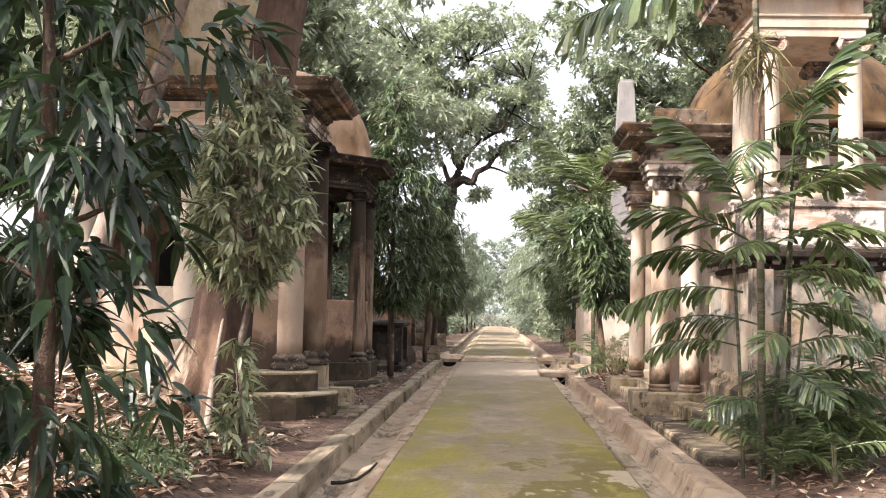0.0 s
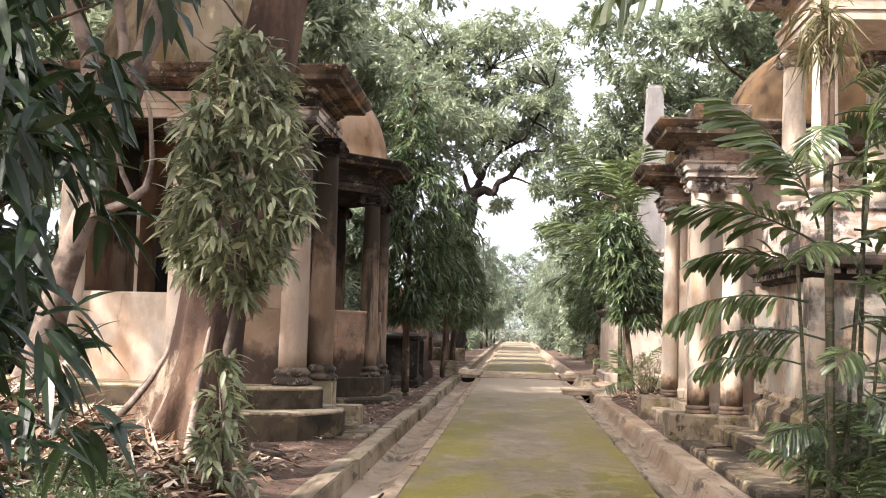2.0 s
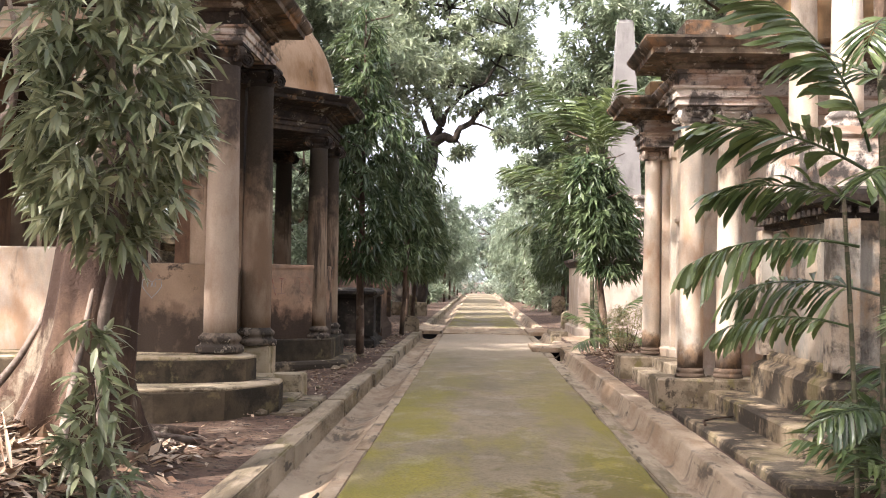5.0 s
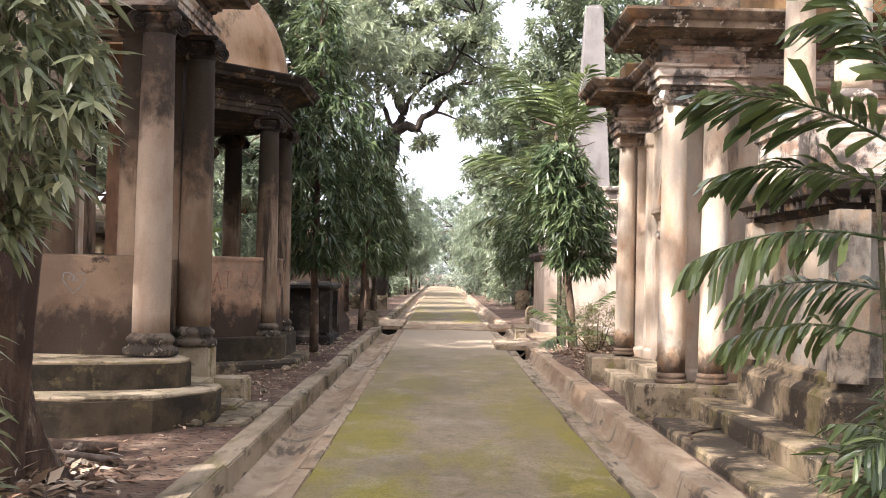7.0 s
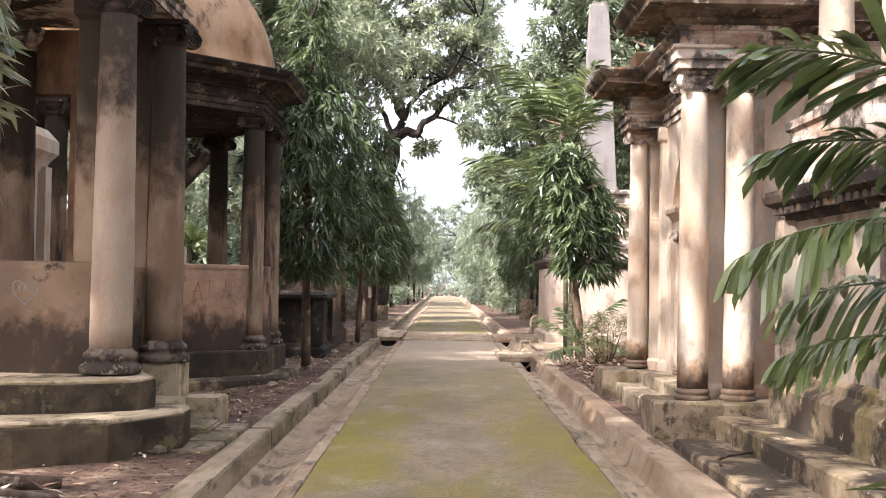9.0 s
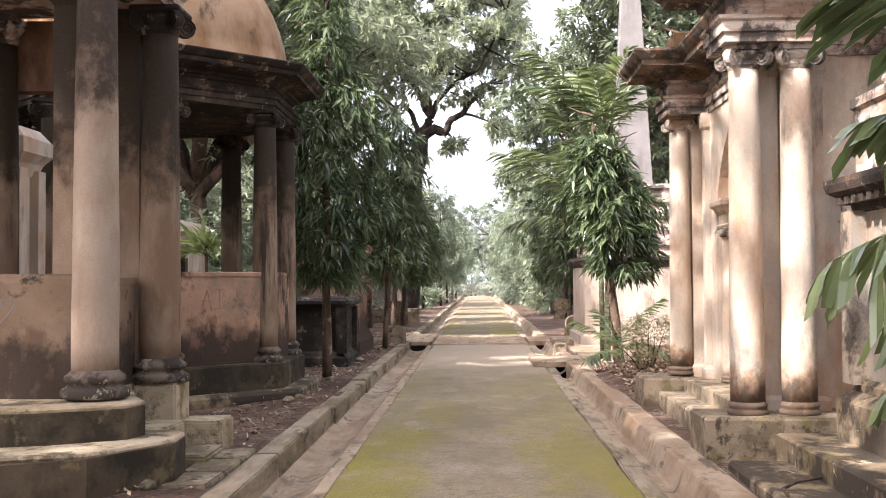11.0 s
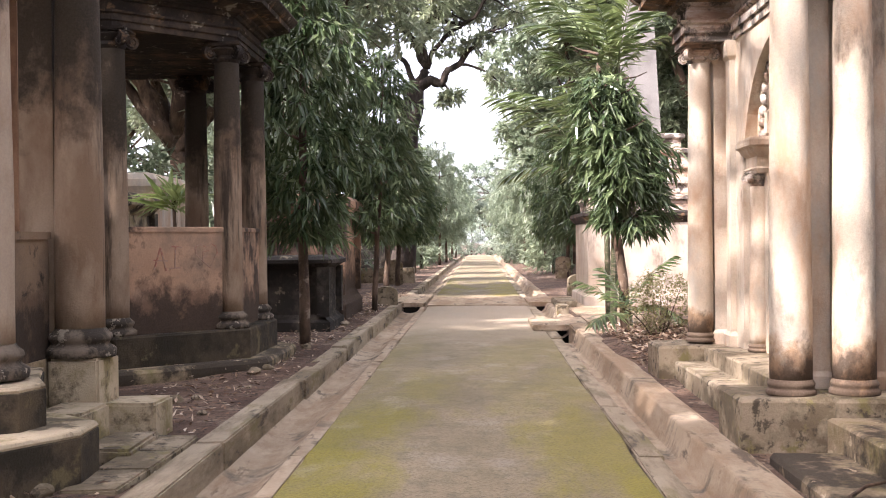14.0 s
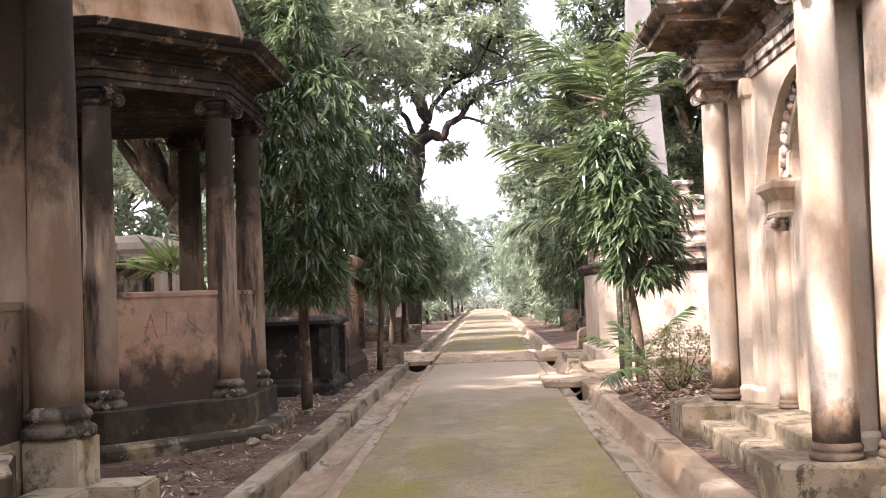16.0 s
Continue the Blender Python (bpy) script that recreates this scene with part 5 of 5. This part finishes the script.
    big_tree((x, y, 0), 12.5 if 140 < y else 15 + i % 3, 7.0, 11.5 if 140 < y else 14, 0.45, LEAF_FAR if far else LEAF_MID, "distant tree with leaves tinted pale for haze" if far else "leafy tree among far tombs", 50 + i, 390, leaf=0.6 if far else 0.45, fork=0.15, limbs=8)
# unseen trees, inferred from dappled shade, placed to cast it on the walk
for i, (x, y, n) in enumerate(((-12.0, 14.0, 520), (-6.6, 4.5, 185), (-6.6, -4.0, 100), (-12.5, -9.0, 260), (8.0, -6.0, 300), (10.0, 5.0, 300), (-2.0, -18.0, 300), (5.0, -20.0, 300))):
    big_tree((x, y, 0), 13.5, 4.7 if -7 < x < -6 else 5.5, 6.0, 0.35, LEAF_TREE, "tall unseen tree added to shade the walk", 80 + i, n, leaf=0.36, fork=0.5)
# two unseen dense trees, added to keep sky light off the pavilion
for i, (x, y) in enumerate(((-14.5, 19.5), (-16.5, 15.0))):
    big_tree((x, y, 0), 11.0, 5.0, 9.5, 0.3, LEAF_DK2, "unseen dense tree added to block sky light", 90 + i, 700, leaf=0.34, fork=0.2)
for i, (x, y, r) in enumerate(((-9.0, 20.5, 2.0), (-8.6, 36.0, 2.6), (-11.5, 30.0, 2.6), (-7.6, 44.0, 2.4), (-10.0, 15.5, 1.8), (7.8, 36.0, 2.4))):
    hedge((x, y, 0), r, "dark dense bush among tombs", 140 + i, LEAF_DK2)
for i, (x, y, r) in enumerate(((5.4, 56.0, 2.0), (5.2, 63.0, 2.3), (5.0, 71.0, 2.4), (4.6, 80.0, 2.4), (-5.8, 58.0, 1.9), (-5.6, 67.0, 2.3), (-5.2, 76.0, 2.4), (-4.8, 90.0, 2.6), (5.0, 92.0, 2.6))):
    hedge((x, y, 0), r, "leafy thicket beside the far walk", 160 + i, LEAF_DK2 if y < 66 else LEAF_MID)
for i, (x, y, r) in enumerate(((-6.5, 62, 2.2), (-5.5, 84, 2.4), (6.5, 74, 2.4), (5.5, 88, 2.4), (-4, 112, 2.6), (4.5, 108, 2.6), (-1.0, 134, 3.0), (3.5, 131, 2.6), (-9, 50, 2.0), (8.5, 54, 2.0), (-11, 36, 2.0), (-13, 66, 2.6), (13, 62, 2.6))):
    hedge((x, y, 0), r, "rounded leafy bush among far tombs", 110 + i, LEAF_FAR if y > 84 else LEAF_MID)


def buttress_tree():
    t = thing("buttress_tree", "leaning brown tree with flared buttress roots", "tree")
    bm = bmesh.new()
    spine = [(-3.12, 10.35, -0.2), (-3.1, 10.35, 0.5), (-3.02, 10.4, 1.1), (-2.95, 10.5, 2.0), (-2.86, 10.8, 3.0), (-2.74, 11.2, 4.2), (-2.62, 11.6, 5.6), (-2.6, 12.0, 7.5), (-2.7, 12.4, 9.5)]
    rad = [0.40, 0.36, 0.32, 0.30, 0.29, 0.28, 0.265, 0.25, 0.2]
    lobes = [(-75, 0.95, 9, 1.7), (-118, 0.45, 12, 1.2), (150, 1.35, 8, 1.9), (196, 0.9, 10, 1.5), (60, 0.7, 11, 1.4), (-25, 0.35, 12, 1.0)]
    zs = [p[2] for p in spine]
    levels = [-0.2 + 0.11 * i for i in range(21)] + [2.4, 3.0, 3.6, 4.2, 5.0, 5.6, 6.5, 7.5, 9.5]
    rows, seg = [], 72
    for z in levels:
        x, y, r = (float(np.interp(z, zs, c)) for c in ([p[0] for p in spine], [p[1] for p in spine], rad))
        row = []
        for k in range(seg):
            a = 2 * math.pi * k / seg
            rr = r * (1 + 0.10 * noise.noise((math.cos(a) * 2, math.sin(a) * 2, z * 0.8)) + 0.05 * math.sin(9 * a + 3 * noise.noise((z * 0.7, a, 2))))
            for deg, L, wide, top in lobes:
                d = (math.degrees(a) - deg - 6 * noise.noise((z * 1.5, deg, 0)) + 180) % 360 - 180
                fl = max(0.0, 1 - z / top)
                rr += L * fl ** 2.0 * math.exp(-(d / (wide * 0.65 + 9 * (1 - fl))) ** 2)
            row.append(bm.verts.new((x + rr * math.cos(a), y + rr * math.sin(a), z)))
        rows.append(row)
    for p, q in zip(rows, rows[1:]):
        for k in range(seg):
            bm.faces.new((p[k], p[(k + 1) % seg], q[(k + 1) % seg], q[k]))
    bm.faces.new(rows[-1])
    part("trunk", bm, BARK_B, t, "reddish brown trunk with pale buttress ridges", smooth=True)
    for deg, L, wide, top in lobes[:4]:
        a, ridge = math.radians(deg), []
        for z in (0.1, 0.25, 0.45, 0.7, 0.95, 1.2, 1.45):
            if z < top:
                x, y, r = (float(np.interp(z, zs, c)) for c in ([p[0] for p in spine], [p[1] for p in spine], rad))
                aa = a + math.radians(6 * noise.noise((z * 1.5, deg, 0)))
                rr = r * 0.98 + L * (1 - z / top) ** 2
                ridge.append((x + rr * math.cos(aa), y + rr * math.sin(aa), z))
        ridge.insert(0, (ridge[0][0] + 0.12 * math.cos(a), ridge[0][1] + 0.12 * math.sin(a), -0.02))
        part("root", tube(bmesh.new(), ridge, [0.05 - 0.005 * i for i in range(len(ridge))], 8, 0.25), BARK_P, t, "pale ridge of a buttress root", smooth=True)
    rng = random.Random(4)
    tips = []
    bm = bmesh.new()
    for i in range(8):
        a = i * 0.8
        e = (-2.7 + math.cos(a) * 4, 12.4 + math.sin(a) * 4, 11.5 + rng.uniform(-0.5, 2))
        w = wander((-2.68, 12.3, 8.5 + 0.1 * i), e, 6, 0.8, i)
        tube(bm, w, [0.12 * (1 - 0.13 * j) for j in range(7)], 6)
        tips += [tuple(v) for v in w[3:]]
    part("limb", bm, BARK_B, t)
    np.random.seed(5)
    tips = np.array(tips)
    C = tips[np.random.randint(0, len(tips), 480)] + np.random.normal(0, 0.7, (480, 3))
    o = np.random.normal(0, 1, C.shape)
    part("crown", leaf_data(*clusters(C, o, 9, 0.3, 0.09, 0.6, 0.3, 0.15)), LEAF_TREE, t)


buttress_tree()
young_tree((-2.42, 9.05, 0.2), 1.5, 3.75, 0.5, LEAF_DUSTY, "slender tree wrapped in dusty drooping leaves", 41, 350, 0.042, 0.165, profile=[(1.5, 0.14), (1.85, 0.38), (2.3, 0.43), (2.9, 0.38), (3.3, 0.30), (3.6, 0.12)], fall=0.5, stem_mat=BARK_P, spread=0.9, wide=0.27, fine=2)
young_tree((-2.45, 8.9, 0.2), 0.05, 0.9, 0.26, LEAF_DUSTY, "dusty leafy shoots at the foot of a slender tree", 42, 40, 0.012, 0.16, profile=[(0.0, 0.2), (0.3, 0.17), (0.7, 0.12), (1.1, 0.06)], fall=0.3, per=8, wide=0.27, fine=2)


def limb_tree():
    t = thing("limb_tree", "small pale-barked tree with crooked forked limbs", "tree")
    bm = bmesh.new()
    tube(bm, [(-4.95, 10.5, 0.0), (-4.8, 10.55, 0.6), (-4.62, 10.6, 1.2), (-4.5, 10.6, 1.8), (-4.3, 10.6, 2.4), (-4.15, 10.6, 2.9), (-3.95, 10.58, 3.6), (-3.72, 10.55, 4.2), (-3.6, 10.5, 4.7), (-3.35, 10.4, 5.4), (-3.2, 10.3, 6.4)], [0.24, 0.18, 0.155, 0.135, 0.13, 0.125, 0.115, 0.105, 0.095, 0.08, 0.06], 14, 0.4)
    tube(bm, [(-4.1, 10.6, 3.1), (-4.25, 10.55, 3.5), (-4.3, 10.5, 4.0), (-4.5, 10.4, 4.6), (-4.55, 10.3, 5.4), (-4.8, 10.2, 6.3)], [0.10, 0.095, 0.085, 0.08, 0.07, 0.05], 10, 0.3)
    tube(bm, [(-4.0, 10.6, 3.6), (-3.98, 10.55, 4.1), (-4.08, 10.5, 4.7), (-4.0, 10.4, 5.6)], [0.06, 0.055, 0.045, 0.03], 8, 0.3)
    tube(bm, [(-4.28, 10.58, 2.45), (-4.05, 10.45, 2.5), (-3.8, 10.4, 2.58), (-3.64, 10.4, 2.72), (-3.6, 10.4, 3.0), (-3.64, 10.4, 3.4), (-3.7, 10.4, 3.62)], [0.06, 0.05, 0.045, 0.04, 0.025, 0.02, 0.015], 8, 0.2)
    tube(bm, [(-3.75, 10.4, 2.6), (-3.88, 10.4, 2.85), (-4.0, 10.4, 3.2), (-3.95, 10.4, 3.36)], [0.03, 0.025, 0.02, 0.01], 6)
    # unseen limbs and crown, added off to the left to shade the pavilion
    tips = []
    for i in range(9):
        a = 0.7 * i
        w = wander((-4.8, 10.2, 6.2), (-8.5 + 2.5 * math.cos(a), 9.9 + 2.6 * math.sin(a), 8.6 + 0.25 * (i % 4)), 6, 0.5, 40 + i)
        tube(bm, w, [0.05 - 0.006 * q for q in range(7)], 6)
        tips += [tuple(v) for v in w[2:]]
    part("trunk", bm, BARK_P, t, smooth=True)
    np.random.seed(12)
    tips = np.array(tips)
    C = tips[np.random.randint(0, len(tips), 1500)] + np.random.normal(0, 0.7, (1500, 3))
    part("crown", leaf_data(*clusters(C, np.random.normal(0, 1, C.shape), 9, 0.3, 0.09, 0.6, 0.3, 0.15)), LEAF_TREE, t)


limb_tree()
young_tree((-2.27, 4.3, 0.25), 1.0, 4.2, 0.7, LEAF_DK, "young tree with large drooping leaves darkened for shade", 45, 330, 0.055, 0.21, profile=[(0.35, 0.2), (0.8, 0.42), (1.2, 0.5), (2.0, 0.6), (3.0, 0.68), (4.0, 0.6), (4.4, 0.2)], per=8, fall=0.7, wide=0.25, fine=2, stem_mat=BARK, droop=0.3)

# ---- palms beside the path ----
def fishtail_palm():
    """The palm clump at the tomb steps: thin ringed stems and long fronds, each from a point on a stem to its tip."""
    t = thing("palm", "clump of slender palms with broad blunt arching leaflets", "palm", at=(2.3, 9.4, 0.1))
    rng = random.Random(21)
    for x, y, h, lx, r, m in ((0.0, 0.0, 5.2, -0.10, 0.034, PALMSTEM), (-0.16, 0.05, 2.0, -0.1, 0.016, PALMSTEM), (0.12, 0.1, 2.7, 0.2, 0.018, PALMSTEM), (0.22, -0.15, 1.5, 0.1, 0.014, PALMSTEM), (0.3, 0.3, 3.0, 0.05, 0.02, PALMSTEM), (-0.05, -0.2, 1.0, -0.06, 0.013, PALMSTEM)):
        n = int(h / 0.09)
        part("stem", tube(bmesh.new(), [(x + lx * (i / n) ** 1.5, y, -0.1 + (h + 0.1) * i / n) for i in range(n + 1)], [r * (1.10 if i % 3 == 0 else 0.97) * (1.15 - 0.3 * i / n) for i in range(n + 1)], 9), m, t)
    part("fibre_sheath", tube(bmesh.new(), [(-0.03, 0, 2.75), (-0.045, 0, 3.1), (-0.055, 0, 3.5), (-0.065, 0, 3.95)], [0.036, 0.052, 0.055, 0.04], 10, 0.5), BARK, t, "brown fibrous leaf sheath")
    reach = (
        ((2.2, 9.4, 4.7), (0.5, 9.3, 4.15)), ((2.2, 9.4, 4.8), (0.9, 10.1, 4.9)), ((2.2, 9.4, 4.9), (3.5, 9.6, 4.9)), ((2.55, 9.4, 2.85), (3.12, 9.3, 4.1)),
        ((2.22, 9.5, 2.4), (1.42, 9.5, 3.4)), ((2.25, 9.5, 2.25), (1.12, 9.5, 2.5)), ((2.2, 9.45, 2.05), (1.25, 9.7, 2.1)), ((2.12, 9.4, 1.8), (1.08, 9.5, 1.62)),
        ((2.3, 9.4, 2.2), (3.3, 9.3, 2.35)), ((2.45, 9.3, 2.0), (3.25, 9.0, 1.85)), ((2.4, 9.3, 1.95), (2.78, 8.6, 1.75)), ((2.3, 9.4, 2.9), (3.1, 9.7, 2.8)),
        ((2.3, 9.35, 3.2), (1.95, 8.8, 2.85)), ((2.3, 9.4, 3.3), (3.0, 9.8, 3.3)), ((2.5, 9.4, 2.6), (2.1, 8.7, 2.5)), ((2.45, 9.3, 1.0), (3.2, 9.0, 1.05)),
        ((2.25, 9.2, 0.8), (1.72, 8.9, 0.75)), ((2.5, 9.2, 0.6), (3.2, 8.8, 0.62)), ((2.45, 9.2, 1.1), (2.72, 8.65, 0.85)), ((2.1, 9.45, 1.3), (1.3, 9.6, 1.22)),
        ((2.4, 9.5, 1.6), (3.2, 9.9, 1.55)), ((2.5, 9.5, 2.4), (3.4, 9.8, 2.0)), ((2.3, 9.5, 1.5), (1.5, 10.1, 1.45)), ((2.4, 9.3, 2.6), (3.3, 9.1, 2.9)), ((2.4, 9.3, 2.2), (1.9, 8.7, 2.1)), ((2.35, 9.4, 3.5), (2.95, 9.2, 3.7)), ((2.5, 9.4, 3.0), (3.4, 9.5, 3.2)), ((2.5, 9.3, 1.7), (3.3, 9.2, 1.4)), ((2.4, 9.2, 1.4), (2.1, 8.6, 1.3)), ((2.6, 9.4, 0.9), (3.4, 9.4, 0.8)), ((2.4, 9.5, 2.8), (1.75, 9.9, 3.0)), ((2.5, 9.3, 1.3), (3.1, 8.9, 1.35)),
    )
    for k, (a, b) in enumerate(reach):
        a, b = Vector(a) - Vector((2.3, 9.4, 0.1)), Vector(b) - Vector((2.3, 9.4, 0.1))
        d = b - a
        f = new("frond", BROAD[k % 3])
        f.parent = t
        f.matrix_basis = Matrix.Translation(a) @ Matrix.Rotation(math.atan2(d.y, d.x), 4, "Z") @ Matrix.Rotation(-math.atan2(d.z, math.hypot(d.x, d.y)), 4, "Y") @ Matrix.Rotation(rng.uniform(-0.5, 0.5), 4, "X") @ Matrix.Scale(d.length / 1.39, 4)


fishtail_palm()
fern = thing("fern_tuft", "straggly dry fern tuft on a palm stem", "fern", at=(2.24, 9.4, 4.05))
part("fern_root", tube(bmesh.new(), [(0, 0, -0.1), (0, 0, 0.12)], [0.05, 0.04], 7), BARK, fern)
part("fern_leaves", leaf_data(*clusters(np.random.RandomState(3).normal(0, 0.1, (18, 3)), np.random.RandomState(4).normal(0, 1, (18, 3)), 6, 0.34, 0.025, 0.7, 0.3, 0.04), 0.6), LEAF_SHRUB, fern)
palm((2.25, 8.9, 0.1), [(0, 0, 0.3, 0.02), (0.5, -0.2, 0.4, 0.02), (0.9, 0.3, 0.5, 0.02), (0.3, 0.6, 0.6, 0.02)], "low young palm shoots in leaf litter", 6, 5, 0.40)


def shrub(at, r, h, n, label, seed, material, leaf=0.09, wide=0.03):
    C, o = envelope(n, [(0.1, r * 0.4), (h * 0.4, r), (h * 0.8, r * 0.8), (h, r * 0.2)], seed=seed)
    t = thing("shrub", label, "shrub", at=at)
    bm = bmesh.new()
    for i in range(14):
        tube(bm, wander((0, 0, -0.05), tuple(C[i * 3] * 0.95), 4, 0.08, i), [0.012, 0.01, 0.008, 0.006, 0.003], 5)
    part("twigs", bm, BARK, t)
    np.random.seed(seed)
    part("leaves", leaf_data(*clusters(C, o, 7, leaf, wide, 0.9, -0.2, 0.06)), material, t)


shrub((2.42, 21.9, 0.25), 0.5, 0.9, 420, "half-dry twiggy shrub on a leaf mound", 61, LEAF_SHRUB, 0.055, 0.02)
shrub((3.15, 10.6, 0.15), 0.6, 0.75, 60, "low bush with broad dark leaves under palms", 64, LEAF_PALM, 0.24, 0.07)
shrub((2.75, 9.9, 0.15), 0.45, 0.55, 45, "low bush with broad dark leaves under palms", 65, LEAF_PALM, 0.22, 0.065)
palm((3.1, 9.2, 0.1), [(0, 0, 0.7, 0.02), (0.4, 0.4, 1.1, 0.022), (0.2, 0.9, 0.5, 0.02), (0.8, 0.2, 1.5, 0.024)], "bushy young palms crowding a tomb step", 8, 4, 0.5)
shrub((-2.75, 6.9, 0.25), 0.45, 0.35, 120, "low green weeds in leaf litter", 62, LEAF)
shrub((-3.3, 7.6, 0.3), 0.4, 0.3, 100, "low green weeds in leaf litter", 63, LEAF)


def dracaena(at, seed):
    t = thing("dracaena", "bright strap-leaved plant behind the kiosk", "plant", at=at)
    part("stem", tube(bmesh.new(), [(0, 0, -0.1), (0.03, 0, 0.9), (0, 0, 2.05)], [0.04, 0.035, 0.03], 8), BARK, t)
    rng = np.random.RandomState(seed)
    n = 46
    a, e = rng.uniform(0, 6.28, n), rng.uniform(-0.1, 1.2, n)
    D = np.stack([np.cos(a) * np.cos(e), np.sin(a) * np.cos(e), np.sin(e)], 1)
    part("leaves", leaf_data(np.array([[0, 0, 2.0]] * n) + rng.normal(0, 0.08, (n, 3)), D, rng.uniform(0.6, 0.95, n), rng.uniform(0.07, 0.1, n), 0.3, 2), LEAF_BRIGHT, t)


dracaena((-4.95, 25.4, 0.22), 7)


# ---- litter ----
def litter(n, x0, x1, y0, y1, seed, size, label, dens=None, slim=1.0):
    rng = np.random.RandomState(seed)
    P, D = [], []
    while len(P) < n:
        x, y = rng.uniform(x0, x1), rng.uniform(y0, y1)
        if dens and rng.uniform() > dens(x, y):
            continue
        edge = min((x - x0) / (x1 - x0), (x1 - x) / (x1 - x0), (y - y0) / (y1 - y0), (y1 - y) / (y1 - y0))
        if rng.uniform() > smooth(-0.03, 0.16, edge + 0.08 * noise.noise((x, y, 3.0))):
            continue
        P.append((x, y, soil(x, y) + 0.012 + rng.uniform(0, 0.03)))
        a = rng.uniform(0, 6.28)
        D.append((math.cos(a), math.sin(a), rng.normal(0.08, 0.34)))
    np.random.seed(seed)
    ob = part("leaf_litter", leaf_data(P, D, rng.uniform(0.6, 1.5, n) * size, rng.uniform(0.25, 0.5, n) * size * slim, 0.05), LITTER)
    return tagged(ob, label, "fallen leaves", kind="stuff")


litter(15000, -6.8, -2.2, 4.0, 12.4, 1, 0.13, "dry brown fallen leaves on red soil", lambda x, y: 0.25 + 0.75 * smooth(2.2, 3.0, -x))
litter(2600, -5.6, -2.45, 5.4, 11.0, 12, 0.2, "large curled pale dry leaves in a drift", slim=0.8)
litter(1100, -6.5, -2.6, 5.5, 11.5, 9, 0.5, "long dry palm strips among fallen leaves", slim=0.12)
litter(1500, -3.2, -2.0, 11, 40, 2, 0.07, "scattered dry leaves beside the drain")
litter(1800, 1.95, 5.5, 4, 12.5, 3, 0.10, "dry fallen leaves under palms")
litter(4200, 1.93, 3.4, 19.9, 26.5, 4, 0.085, "dry leaves and grass on a mound")


# ---- small things on the ground ----
def lying(name, pts, r, material, label, category):
    ob = part(name, tube(bmesh.new(), pts, [r * (1 - 0.5 * i / len(pts)) for i in range(len(pts))], 8, 0.15), material, smooth=True)
    return tagged(ob, label, category)


lying("hose_piece", [(-1.70, 9.75, -0.10), (-1.60, 9.85, -0.11), (-1.48, 9.95, -0.09), (-1.38, 10.15, -0.03), (-1.34, 10.4, 0.01)], 0.02, DARKSTONE, "short dark bent pipe lying in the drain", "pipe")
lying("dead_branch", [(2.02, 13.35, 0.18), (2.03, 13.5, 0.20), (2.2, 13.75, 0.20), (2.42, 13.9, 0.2)], 0.014, BARK, "thin dead twig lying across a mossy step", "twig")
lying("fallen_log", [(-4.6, 12.3, 0.2), (-3.9, 12.45, 0.17), (-3.3, 12.35, 0.16), (-2.75, 12.5, 0.12)], 0.09, BARK, "fallen bark-covered log on red soil", "log")
lying("dead_branch", [(-2.6, 12.0, 0.12), (-2.9, 11.8, 0.2), (-3.3, 11.9, 0.22)], 0.03, BARK_P, "pale dead branch among leaf litter", "branch")


def rubble(x, y, r, seed, label):
    bm = bmesh.new()
    bmesh.ops.create_icosphere(bm, subdivisions=2, radius=r)
    for v in bm.verts:
        v.co *= 1 + 0.35 * noise.noise(v.co * (1.2 / r) + Vector((seed, 0, 0)))
        v.co.z *= 0.6
    ob = part("stone", bm, KERB)
    ob.location = (x, y, soil(x, y) + r * 0.3)
    return tagged(ob, label, "stone", "loose stones beside the drain")


rr = random.Random(8)
for i in range(26):
    side = rr.random() < 0.65
    rubble(rr.uniform(-2.9, -2.08) if side else rr.uniform(1.98, 2.3), rr.uniform(12.5, 33), rr.uniform(0.03, 0.09), i, "small loose grey stone on bare soil")


# ---- kerb and edge stones ----
def stone_row(name, label, x0, x1, z0, z1, y0, y1, length, material, piece, seed, limit=95):
    rng = random.Random(seed)
    me_list = []
    for i in range(6):
        bm = box(bmesh.new(), -(x1 - x0) / 2, (x1 - x0) / 2, -length / 2 + 0.005, length / 2 - 0.005, z0, z1, 0.012, 0.008)
        me = bpy.data.meshes.new(piece)
        bmesh.ops.recalc_face_normals(bm, faces=bm.faces)
        bm.to_mesh(me)
        bm.free()
        me.materials.append(material)
        me_list.append(me)
    top = structure(new(name), label)
    n = min(limit, int((y1 - y0) / length))
    for i in range(n):
        s = new(piece, me_list[rng.randrange(6)])
        s.parent = top
        s.matrix_basis = pose((x0 + x1) / 2 + rng.uniform(-0.012, 0.012), y0 + (i + 0.5) * length, rng.uniform(-0.012, 0.012), rng.uniform(-0.2, 0.2), rng.uniform(-1.0, 1.0), rng.uniform(-0.3, 0.3))
    return top


stone_row("kerb_left", "worn stone kerb along the drain", -2.02, -1.79, -0.2, 0.10, -6, 128, 3.6, KERB_LINE, "kerb_stone", 1, 37)
stone_row("edging_left", "narrow stone edging of the path", -1.345, -1.204, -0.2, -0.008, -6, 128, 3.1, GUTTER, "edging_stone", 2, 43)
stone_row("edging_right", "narrow grey stone edging of the path", 1.204, 1.395, -0.2, -0.012, -6, 128, 2.4, KERB_LINE, "edging_stone", 3, 55)
stone_row("flagstones", "cracked flagstones before the pavilion", -2.4, -2.04, 0.0, 0.115, 14.0, 16.4, 0.6, KERB, "flagstone", 4)
